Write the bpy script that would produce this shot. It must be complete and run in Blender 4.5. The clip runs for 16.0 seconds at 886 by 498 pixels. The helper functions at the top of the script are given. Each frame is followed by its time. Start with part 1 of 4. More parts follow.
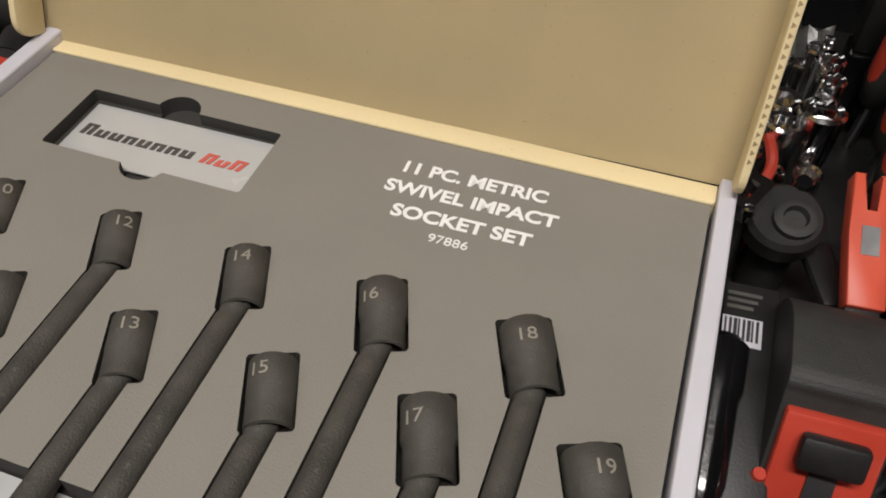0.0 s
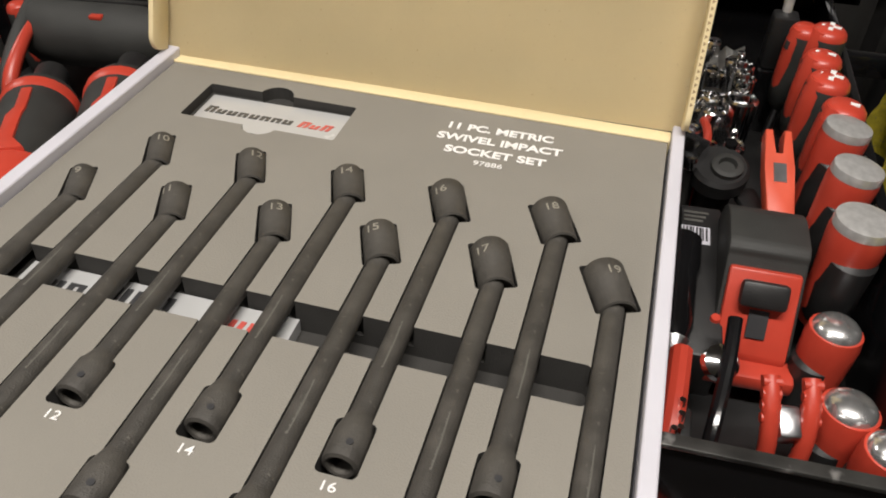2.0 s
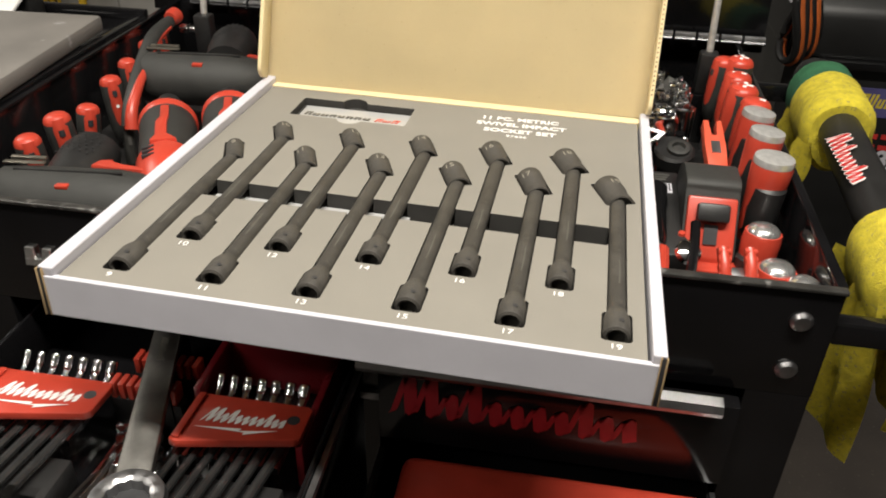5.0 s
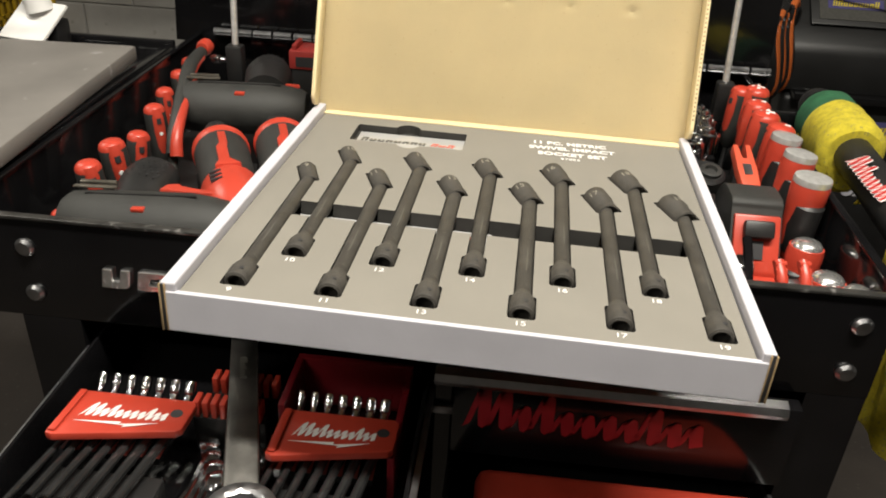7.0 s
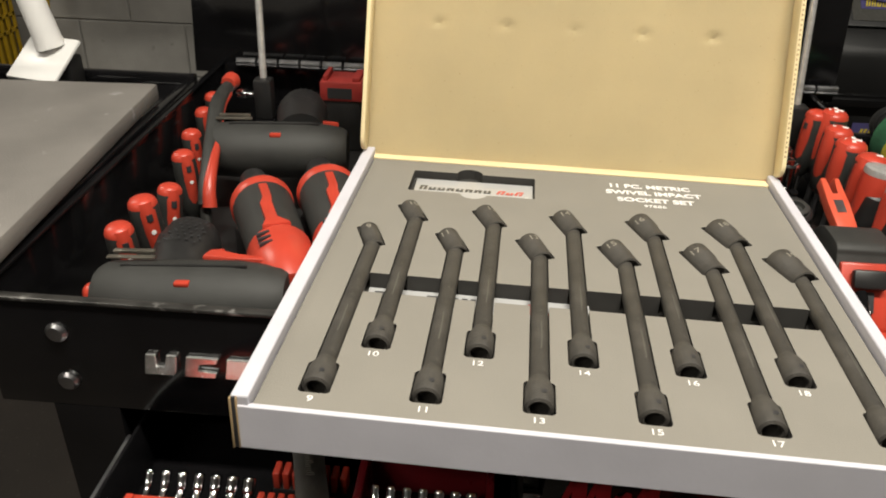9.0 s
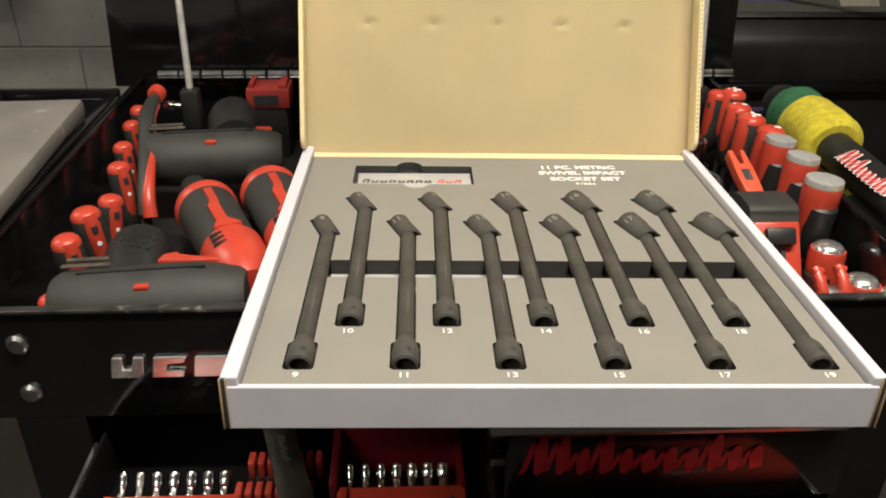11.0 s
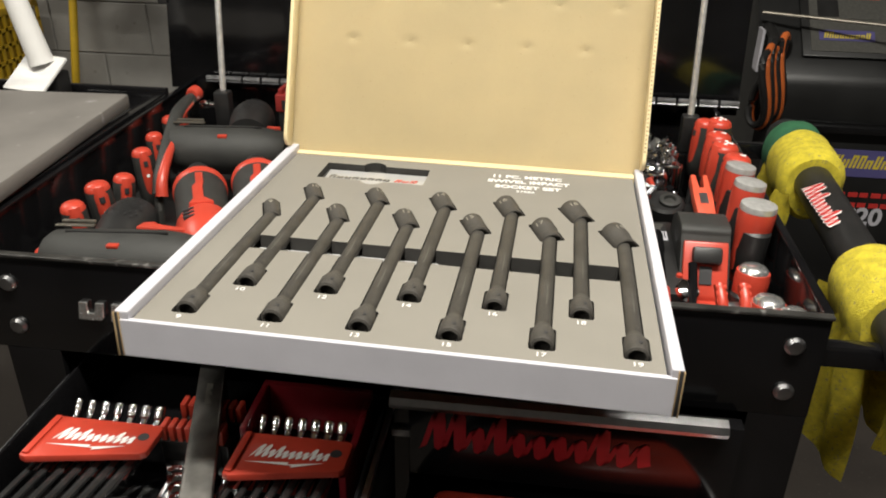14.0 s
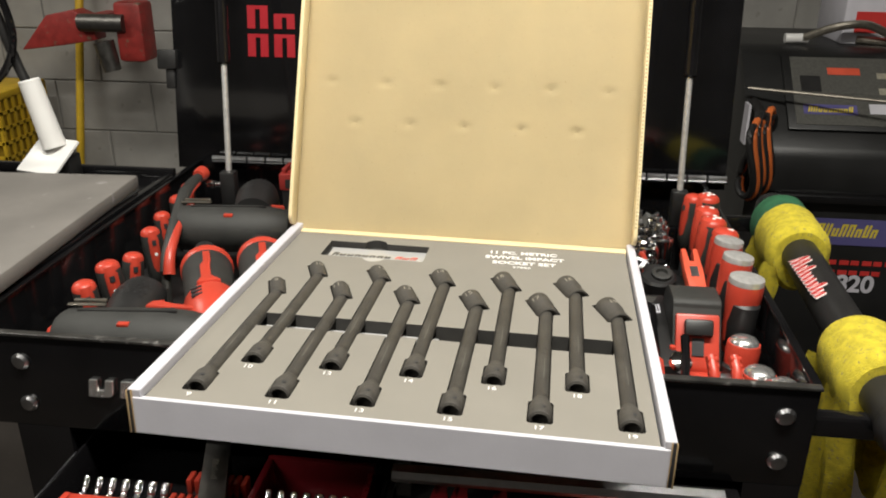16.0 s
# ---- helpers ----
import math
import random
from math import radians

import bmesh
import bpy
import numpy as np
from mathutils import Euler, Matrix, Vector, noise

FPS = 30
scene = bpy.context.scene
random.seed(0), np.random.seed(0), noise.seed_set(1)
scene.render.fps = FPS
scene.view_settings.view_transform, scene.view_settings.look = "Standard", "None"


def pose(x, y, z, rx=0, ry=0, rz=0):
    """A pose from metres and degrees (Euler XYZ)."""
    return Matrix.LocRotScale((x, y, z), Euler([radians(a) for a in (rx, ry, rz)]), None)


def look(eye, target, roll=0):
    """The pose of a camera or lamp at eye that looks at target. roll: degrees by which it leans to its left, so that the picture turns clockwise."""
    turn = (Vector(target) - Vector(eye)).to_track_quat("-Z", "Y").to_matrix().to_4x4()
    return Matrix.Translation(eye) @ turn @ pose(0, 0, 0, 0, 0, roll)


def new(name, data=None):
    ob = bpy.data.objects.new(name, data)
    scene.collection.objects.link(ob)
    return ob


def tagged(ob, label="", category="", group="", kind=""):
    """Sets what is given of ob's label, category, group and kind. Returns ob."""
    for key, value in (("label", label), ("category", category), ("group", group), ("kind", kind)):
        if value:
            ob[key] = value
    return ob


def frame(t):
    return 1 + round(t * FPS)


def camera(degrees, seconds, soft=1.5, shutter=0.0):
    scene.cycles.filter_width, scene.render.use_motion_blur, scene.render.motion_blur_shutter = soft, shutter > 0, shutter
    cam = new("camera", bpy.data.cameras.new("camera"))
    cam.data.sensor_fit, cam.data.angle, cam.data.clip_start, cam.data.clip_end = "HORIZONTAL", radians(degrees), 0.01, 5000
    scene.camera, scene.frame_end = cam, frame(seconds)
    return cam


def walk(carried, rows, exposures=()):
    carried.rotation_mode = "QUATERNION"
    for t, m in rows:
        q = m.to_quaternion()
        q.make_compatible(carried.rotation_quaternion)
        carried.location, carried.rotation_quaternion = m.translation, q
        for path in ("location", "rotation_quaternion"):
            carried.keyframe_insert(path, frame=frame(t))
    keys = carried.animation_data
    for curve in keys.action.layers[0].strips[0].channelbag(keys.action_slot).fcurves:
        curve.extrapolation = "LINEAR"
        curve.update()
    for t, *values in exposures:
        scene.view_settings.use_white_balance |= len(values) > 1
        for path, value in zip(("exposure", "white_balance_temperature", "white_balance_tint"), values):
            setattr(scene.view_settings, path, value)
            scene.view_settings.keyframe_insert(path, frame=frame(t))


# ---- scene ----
cam = camera(57.4, 16.0, 1.9)
PATH = [
    (0, (0.196, -0.053, 1.252), (-0.206, 1.172, -0.277), -0.7),
    (0.5, (0.197, -0.068, 1.256), (-0.217, 1.17, -0.26), -0.9),
    (1, (0.197, -0.114, 1.264), (-0.219, 1.187, -0.197), 0.1),
    (1.5, (0.2, -0.177, 1.274), (-0.192, 1.225, -0.098), 0.0),
    (2, (0.195, -0.251, 1.275), (-0.151, 1.214, -0.041), 1.1),
    (2.5, (0.195, -0.301, 1.268), (-0.062, 1.203, -0.025), 2.1),
    (3, (0.228, -0.336, 1.278), (-0.105, 1.238, 0.09), 1.8),
    (3.5, (0.274, -0.391, 1.277), (-0.149, 1.197, 0.137), 2.0),
    (4, (0.296, -0.446, 1.279), (-0.224, 1.111, 0.137), 1.6),
    (4.5, (0.241, -0.488, 1.281), (-0.144, 1.151, 0.2), 1.8),
    (4.7, (0.206, -0.501, 1.285), (-0.112, 1.152, 0.205), 1.4),
    (6.8, (0.067, -0.565, 1.284), (-0.051, 1.165, 0.286), 3.0),
    (7, (0.06, -0.564, 1.283), (-0.076, 1.165, 0.286), 3.0),
    (7.5, (0.047, -0.55, 1.285), (-0.097, 1.173, 0.28), 3.2),
    (8, (0.022, -0.507, 1.291), (-0.129, 1.219, 0.29), 3.0),
    (8.2, (0.012, -0.48, 1.291), (-0.154, 1.242, 0.289), 2.3),
    (10.3, (-0.047, -0.472, 1.288), (-0.015, 1.266, 0.299), 0.7),
    (10.5, (-0.05, -0.486, 1.288), (0.011, 1.26, 0.314), 0.7),
    (11, (-0.052, -0.515, 1.286), (0.047, 1.23, 0.315), 0.8),
    (11.5, (-0.053, -0.54, 1.286), (0.056, 1.2, 0.305), 1.3),
    (12, (-0.028, -0.555, 1.291), (0.034, 1.204, 0.341), 0.6),
    (12.5, (0.044, -0.563, 1.291), (0.08, 1.2, 0.348), 1.2),
    (13, (0.087, -0.581, 1.292), (-0.018, 1.179, 0.348), 0.8),
    (13.5, (0.12, -0.583, 1.292), (-0.033, 1.181, 0.362), 0.7),
    (14, (0.132, -0.593, 1.297), (-0.083, 1.172, 0.38), 0.9),
    (14.5, (0.143, -0.593, 1.301), (-0.105, 1.181, 0.41), 0.2),
    (15, (0.141, -0.594, 1.301), (-0.141, 1.183, 0.429), 0.1),
    (15.5, (0.144, -0.603, 1.306), (-0.144, 1.187, 0.463), 0.1),
    (16, (0.133, -0.616, 1.316), (-0.087, 1.219, 0.553), 0.4),
]
walk(cam, [(t, look(eye, target, roll)) for t, eye, target, roll in PATH], [(0, -0.8, 6200, 15), (1.0, -0.7, 6200, 15), (2.0, -0.42, 6250, 14), (3.0, -0.27, 6300, 14), (3.5, -0.18, 6350, 13), (4.2, 0.04, 6400, 12), (7.5, 0.12, 6500, 10), (8.0, -0.02, 6500, 10), (10.3, -0.06, 6600, 10), (11, -0.03, 6650, 10), (12.5, 0.1, 6500, 10), (14, 0.13, 6350, 10), (16, 0.1, 6300, 10)])

# ---- light ----
world = bpy.data.worlds.new("world")
scene.world = world
world.use_nodes = True
world.node_tree.nodes["Background"].inputs[0].default_value = (0.09, 0.085, 0.09, 1)
world.node_tree.nodes["Background"].inputs[1].default_value = 0.6


def ceiling_lamp(x, y, z, sx, sy, watts, colour):
    d = bpy.data.lights.new("ceiling_and_fill_light", "AREA")
    d.shape, d.size, d.size_y, d.energy, d.color = "RECTANGLE", sx, sy, watts, colour
    o = new("ceiling_and_fill_light", d)
    o.location = (x, y, z)
    return o


WARM = (1.0, 0.95, 0.84)
ceiling_lamp(0.25, -0.4, 2.62, 1.2, 0.16, 62, WARM)
ceiling_lamp(-1.3, -1.7, 2.62, 1.2, 0.16, 18, WARM)
# Added fill lamp that brightens the block wall; not a known source.
ceiling_lamp(-2.3, 0.7, 2.62, 1.2, 0.16, 26, WARM)

# ---- helpers for building ----


def mat(name, colour, rough=0.5, metal=0.0, var=0.12, scale=30.0, bump=0.0, bscale=200.0, coat=0.0, fleck=None):
    m = bpy.data.materials.new(name)
    m.use_nodes = True
    n, l = m.node_tree.nodes, m.node_tree.links
    b = n["Principled BSDF"]
    b.inputs["Metallic"].default_value = metal
    b.inputs["Coat Weight"].default_value = coat
    co = n.new("ShaderNodeTexCoord")
    big = n.new("ShaderNodeTexNoise")
    big.inputs["Scale"].default_value = scale
    big.inputs["Detail"].default_value = 6
    l.new(co.outputs["Object"], big.inputs["Vector"])
    ramp = n.new("ShaderNodeValToRGB")
    c = colour
    ramp.color_ramp.elements[0].position, ramp.color_ramp.elements[1].position = 0.3, 0.7
    ramp.color_ramp.elements[0].color = (*[v * (1 - var) for v in c], 1)
    ramp.color_ramp.elements[1].color = (*[min(1, v * (1 + var)) for v in c], 1)
    l.new(big.outputs["Fac"], ramp.inputs["Fac"])
    out = ramp.outputs["Color"]
    if fleck:
        fine = n.new("ShaderNodeTexNoise")
        fine.inputs["Scale"].default_value = fleck[1]
        fine.inputs["Detail"].default_value = 3
        l.new(co.outputs["Object"], fine.inputs["Vector"])
        r2 = n.new("ShaderNodeValToRGB")
        r2.color_ramp.elements[0].position, r2.color_ramp.elements[1].position = fleck[2], min(1, fleck[2] + 0.1)
        l.new(fine.outputs["Fac"], r2.inputs["Fac"])
        mix = n.new("ShaderNodeMix")
        mix.data_type = "RGBA"
        l.new(r2.outputs["Color"], mix.inputs["Factor"])
        l.new(out, mix.inputs["A"])
        mix.inputs["B"].default_value = (*fleck[0], 1)
        out = mix.outputs["Result"]
    l.new(out, b.inputs["Base Color"])
    rr = n.new("ShaderNodeMapRange")
    rr.inputs["To Min"].default_value, rr.inputs["To Max"].default_value = max(0.02, rough - 0.08), min(1, rough + 0.08)
    l.new(big.outputs["Fac"], rr.inputs["Value"])
    l.new(rr.outputs["Result"], b.inputs["Roughness"])
    if bump:
        fn = n.new("ShaderNodeTexNoise")
        fn.inputs["Scale"].default_value = bscale
        fn.inputs["Detail"].default_value = 4
        l.new(co.outputs["Object"], fn.inputs["Vector"])
        bp = n.new("ShaderNodeBump")
        bp.inputs["Strength"].default_value = bump
        bp.inputs["Distance"].default_value = 0.002
        l.new(fn.outputs["Fac"], bp.inputs["Height"])
        l.new(bp.outputs["Normal"], b.inputs["Normal"])
    return m


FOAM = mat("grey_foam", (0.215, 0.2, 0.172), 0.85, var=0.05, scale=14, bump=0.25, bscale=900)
FOAM_DARK = mat("dark_foam", (0.035, 0.033, 0.03), 0.9, var=0.15, scale=60, bump=0.3, bscale=900)
CAPSTEEL = mat("satin_steel_cap", (0.6, 0.59, 0.575), 0.34, 0.55, var=0.15, scale=160, bump=0.1, bscale=600)
WHITE_CARD = mat("white_card", (0.55, 0.538, 0.585), 0.62, var=0.05, scale=20, bump=0.05, bscale=300)
KRAFT = mat("kraft_board", (0.75, 0.62, 0.36), 0.8, var=0.06, scale=9, bump=0.12, bscale=60, fleck=((0.56, 0.41, 0.2), 420, 0.68))
STEEL_BLACK = mat("black_phosphate_steel", (0.058, 0.053, 0.046), 0.62, 0.2, var=0.3, scale=70, bump=0.3, bscale=1100, fleck=((0.1, 0.092, 0.078), 260, 0.66))
ENGRAVE = mat("engraved_marking", (0.27, 0.25, 0.205), 0.6, var=0.1)
WHITE_INK = mat("white_ink", (0.82, 0.8, 0.78), 0.6, var=0.02)
# Serves printed marks and also solid dark patches for shade in holes.
DARK_INK_AND_SHADE = mat("dark_ink_and_hole_shade", (0.03, 0.03, 0.032), 0.5, var=0.05)
DECAL_RED = mat("dark_red_decal", (0.34, 0.015, 0.023), 0.35, var=0.08)
SHAFT_MARK = mat("faint_engraving", (0.105, 0.1, 0.085), 0.6, var=0.2)
BRIGHT = mat("bright_chrome_dome", (0.8, 0.8, 0.79), 0.24, 0.9, var=0.1, scale=120)
RED_INK = mat("red_ink", (0.55, 0.035, 0.03), 0.5, var=0.05)
CARD = mat("coated_card", (0.46, 0.46, 0.455), 0.24, var=0.03, coat=1.0)
CARD_INK = mat("coated_dark_ink", (0.05, 0.05, 0.052), 0.3, var=0.05, coat=1.0)
CARD_RED = mat("coated_red_ink", (0.58, 0.1, 0.08), 0.3, var=0.05, coat=1.0)
BLACK_PAINT = mat("gloss_black_paint", (0.006, 0.0058, 0.0064), 0.13, var=0.3, scale=12, bump=0.025, bscale=500, coat=0.15)
WORN_EDGE = mat("worn_black_edge", (0.05, 0.048, 0.045), 0.32, 0.4, var=0.5, scale=40, fleck=((0.25, 0.24, 0.23), 70, 0.6))
BLACK_MATT = mat("black_plastic", (0.015, 0.0145, 0.0145), 0.45, var=0.2, scale=50, bump=0.1, bscale=900)
RUBBER = mat("dark_grey_rubber", (0.026, 0.026, 0.024), 0.6, var=0.2, scale=40, bump=0.25, bscale=1200)
RED = mat("red_plastic", (0.47, 0.05, 0.028), 0.34, var=0.1, scale=30, bump=0.03, bscale=700)
ORANGE = mat("faded_red_plastic", (0.62, 0.09, 0.045), 0.45, var=0.1, scale=30)
CHROME = mat("chrome", (0.75, 0.75, 0.76), 0.12, 1.0, var=0.05, scale=40)
STEEL = mat("brushed_steel", (0.42, 0.42, 0.43), 0.32, 1.0, var=0.12, scale=80, bump=0.06, bscale=900)
DARK_CHROME = mat("smoked_chrome", (0.14, 0.14, 0.142), 0.24, 0.9, var=0.2, scale=60)
DULL = mat("worn_steel", (0.15, 0.145, 0.135), 0.42, 0.9, var=0.25, scale=50, bump=0.1, bscale=500)
BRASSY = mat("tarnished_zinc", (0.35, 0.32, 0.27), 0.35, 0.9, var=0.2, scale=90)
MAT_GREY = mat("worn_rubber_mat", (0.175, 0.162, 0.148), 0.75, var=0.2, scale=9, bump=0.25, bscale=500, fleck=((0.32, 0.31, 0.3), 40, 0.66))
YELLOW_CLOTH = mat("yellow_microfibre", (0.55, 0.45, 0.03), 0.98, var=0.22, scale=110, bump=1.0, bscale=700, fleck=((0.3, 0.25, 0.08), 300, 0.6))
GREEN_CLOTH = mat("green_cloth", (0.02, 0.105, 0.045), 0.98, var=0.2, scale=60, bump=0.8, bscale=420)
FLOOR = mat("dark_concrete_floor", (0.036, 0.029, 0.024), 0.8, var=0.3, scale=5, bump=0.3, bscale=150, fleck=((0.07, 0.06, 0.05), 90, 0.64))
BLOCK = mat("painted_block", (0.31, 0.3, 0.28), 0.8, var=0.2, scale=5, bump=0.5, bscale=120, fleck=((0.2, 0.19, 0.17), 22, 0.68))
MORTAR = mat("mortar", (0.3, 0.29, 0.27), 0.9, var=0.15, scale=20, bump=0.4, bscale=200)
# Greys tuned for the bounce from walls and ceiling out of view.
UNSEEN_WALL = mat("unseen_wall_grey", (0.24, 0.23, 0.215), 0.85, var=0.15, scale=3, bump=0.2, bscale=80)
UNSEEN_CEILING = mat("unseen_ceiling_grey", (0.42, 0.4, 0.38), 0.9, var=0.15, scale=3)
CABLE_ORANGE = mat("orange_cable", (0.6, 0.14, 0.03), 0.5, var=0.1)
YELLOW = mat("yellow_plastic", (0.62, 0.4, 0.02), 0.5, var=0.15, scale=20)
WHITE_PLASTIC = mat("white_plastic", (0.75, 0.74, 0.72), 0.4, var=0.03)
MACHINE = mat("black_machine_plastic", (0.012, 0.012, 0.012), 0.4, var=0.3, scale=8, bump=0.2, bscale=300)
PURPLE = mat("purple_label", (0.1, 0.09, 0.24), 0.4, var=0.08)
LABEL_YELLOW = mat("label_yellow", (0.7, 0.55, 0.05), 0.4, var=0.05)
LABEL_PALE = mat("label_pale", (0.3, 0.28, 0.22), 0.5, var=0.15, scale=90)
LABEL_GREY = mat("label_grey", (0.08, 0.078, 0.07), 0.5, var=0.2, scale=120)
RUST_RED = mat("worn_red_paint", (0.3, 0.03, 0.025), 0.5, var=0.3, scale=25, fleck=((0.2, 0.12, 0.08), 40, 0.62))
TRAY_RED = mat("dark_red_tray_plastic", (0.2, 0.012, 0.018), 0.3, var=0.1, scale=30)
# Brown of the folded board edges, and the painted shade in the flutes.
EDGE_AND_FLUTE_SHADE = mat("edge_brown_and_flute_shade", (0.36, 0.25, 0.13), 0.9, var=0.2)
CLEAR = bpy.data.materials.new("clear_plastic")
CLEAR.use_nodes = True
CLEAR.node_tree.nodes["Principled BSDF"].inputs["Transmission Weight"].default_value = 1.0
CLEAR.node_tree.nodes["Principled BSDF"].inputs["Roughness"].default_value = 0.12
CLEAR.node_tree.nodes["Principled BSDF"].inputs["IOR"].default_value = 1.1
GLOW = bpy.data.materials.new("lamp_tube")
GLOW.use_nodes = True
GLOW.node_tree.nodes["Principled BSDF"].inputs["Emission Color"].default_value = (1, 0.9, 0.75, 1)
GLOW.node_tree.nodes["Principled BSDF"].inputs["Emission Strength"].default_value = 4


def thing(name, m=None, label="", category="", group="", kind=""):
    o = new(name)
    o.empty_display_size = 0.02
    if m is not None:
        o.matrix_basis = m
    return tagged(o, label, category, group, kind)


def finish(ob, bm, material, smooth=True):
    bmesh.ops.recalc_face_normals(bm, faces=bm.faces[:])
    if smooth:
        for f in bm.faces:
            f.smooth = True
        for e in bm.edges:
            if len(e.link_faces) == 2 and e.calc_face_angle(0) > 0.6:
                e.smooth = False
    bm.to_mesh(ob.data)
    bm.free()
    ob.data.materials.append(material)
    return ob


def part(name, bm, material, parent=None, label="", smooth=True):
    ob = new(name, bpy.data.meshes.new(name))
    finish(ob, bm, material, smooth)
    if parent is not None:
        ob.parent = parent
    if label:
        ob["label"] = label
    return ob


def solo(name, bm, material, label, category, group="", kind="", m=None, smooth=True):
    ob = part(name, bm, material, None, "", smooth)
    if m is not None:
        ob.matrix_basis = m
    return tagged(ob, label, category, group, kind)


def B():
    return bmesh.new()


def box(bm, x0, x1, y0, y1, z0, z1, bevel=0.0, seg=2, m=None):
    r = bmesh.ops.create_cube(bm, size=1)
    vs = r["verts"]
    bmesh.ops.scale(bm, vec=(x1 - x0, y1 - y0, z1 - z0), verts=vs)
    bmesh.ops.translate(bm, vec=((x0 + x1) / 2, (y0 + y1) / 2, (z0 + z1) / 2), verts=vs)
    if m is not None:
        bmesh.ops.transform(bm, matrix=m, verts=vs)
    if bevel:
        es = list({e for v in vs for e in v.link_edges})
        bmesh.ops.bevel(bm, geom=es, offset=bevel, segments=seg, profile=0.5, affect="EDGES", clamp_overlap=True)
    return bm


def lathe(bm, p, d, profile, seg=24, squash=1.0):
    p, d = Vector(p), Vector(d).normalized()
    a = d.orthogonal().normalized() if abs(d.z) > 0.9 else Vector((0, 0, 1)).cross(d).normalized()
    b = d.cross(a)
    rings = []
    for s, r in profile:
        c = p + d * s
        if r < 1e-6:
            rings.append([bm.verts.new(c)])
        else:
            rings.append([bm.verts.new(c + a * (r * math.cos(2 * math.pi * k / seg)) + b * (r * squash * math.sin(2 * math.pi * k / seg))) for k in range(seg)])
    for q, w in zip(rings, rings[1:]):
        if len(q) == 1 and len(w) == 1:
            continue
        for k in range(seg):
            k2 = (k + 1) % seg
            if len(q) == 1:
                bm.faces.new((q[0], w[k], w[k2]))
            elif len(w) == 1:
                bm.faces.new((q[k], w[0], q[k2]))
            else:
                bm.faces.new((q[k], w[k], w[k2], q[k2]))
    for ring in (rings[0], rings[-1]):
        if len(ring) > 2:
            bm.faces.new(ring)
    return bm


def prism(bm, pts, z0, z1, m=None, bevel=0.0):
    lo = [bm.verts.new((x, y, z0)) for x, y in pts]
    hi = [bm.verts.new((x, y, z1)) for x, y in pts]
    n = len(pts)
    fs = [bm.faces.new(lo[::-1]), bm.faces.new(hi)]
    for k in range(n):
        fs.append(bm.faces.new((lo[k], lo[(k + 1) % n], hi[(k + 1) % n], hi[k])))
    if m is not None:
        bmesh.ops.transform(bm, matrix=m, verts=lo + hi)
    if bevel:
        es = list({e for f in fs for e in f.edges})
        bmesh.ops.bevel(bm, geom=es, offset=bevel, segments=2, profile=0.5, affect="EDGES", clamp_overlap=True)
    return bm


def tube(bm, pts, r, seg=12, radii=None):
    pts = [Vector(p) for p in pts]
    up = Vector((0.13, 0.2, 0.97)).normalized()
    rings = []
    for i, p in enumerate(pts):
        d = (pts[min(i + 1, len(pts) - 1)] - pts[max(i - 1, 0)]).normalized()
        a = d.cross(up)
        if a.length < 0.05:
            a = d.cross(Vector((1, 0, 0)))
        a.normalize()
        b = d.cross(a)
        rr = radii[i] if radii else r
        rings.append([bm.verts.new(p + a * rr * math.cos(2 * math.pi * k / seg) + b * rr * math.sin(2 * math.pi * k / seg)) for k in range(seg)])
    for q, w in zip(rings, rings[1:]):
        for k in range(seg):
            bm.faces.new((q[k], q[(k + 1) % seg], w[(k + 1) % seg], w[k]))
    bm.faces.new(rings[0])
    bm.faces.new(rings[-1][::-1])
    return bm


def rounded(x0, x1, y0, y1, r, n=5):
    out = []
    for cx, cy, a0 in ((x1 - r, y1 - r, 0), (x0 + r, y1 - r, 90), (x0 + r, y0 + r, 180), (x1 - r, y0 + r, 270)):
        for k in range(n + 1):
            a = radians(a0 + 90 * k / n)
            out.append((cx + r * math.cos(a), cy + r * math.sin(a)))
    return out


def letters(name, text, size, material, parent, m, bold=0.0, wide=1.0, align="CENTER", depth=0.0002, wrap=0.0):
    c = bpy.data.curves.new(name, "FONT")
    c.body, c.size, c.align_x, c.align_y = text, size, align, "CENTER"
    c.offset, c.extrude = bold, depth
    tmp = bpy.data.objects.new(name, c)
    scene.collection.objects.link(tmp)
    me = bpy.data.meshes.new_from_object(tmp.evaluated_get(bpy.context.evaluated_depsgraph_get()))
    bpy.data.objects.remove(tmp)
    bpy.data.curves.remove(c)
    for v in me.vertices:
        v.co.x *= wide
        if wrap:
            a = v.co.x / wrap
            z = v.co.z
            v.co.x, v.co.z = (wrap + z) * math.sin(a), (wrap + z) * math.cos(a) - wrap
    me.materials.clear()
    me.materials.append(material)
    ob = new(name, me)
    ob.parent = parent
    ob.matrix_basis = m
    return ob


def wordmark(name, w, h, material, parent, m, n=9, slant=0.25, seed=1, under=False):
    """A plain stand-in for a brand mark: a row of slanted strokes, of its size and colour."""
    rnd = random.Random(seed)
    bm = B()
    step = w / n
    for k in range(n):
        hh = h * (1.0 if k == 0 or rnd.random() < 0.3 else 0.66)
        x = -w / 2 + k * step
        for off in (0, 0.48):
            x0, x1 = x + step * off, x + step * (off + 0.3)
            pts = [(x0, -h / 2), (x1, -h / 2), (x1 + slant * hh, -h / 2 + hh), (x0 + slant * hh, -h / 2 + hh)]
            prism(bm, pts, 0, 0.0004)
        y0 = -h / 2 + (hh - 0.16 * h if rnd.random() < 0.5 else 0)
        o = slant * (y0 + h / 2)
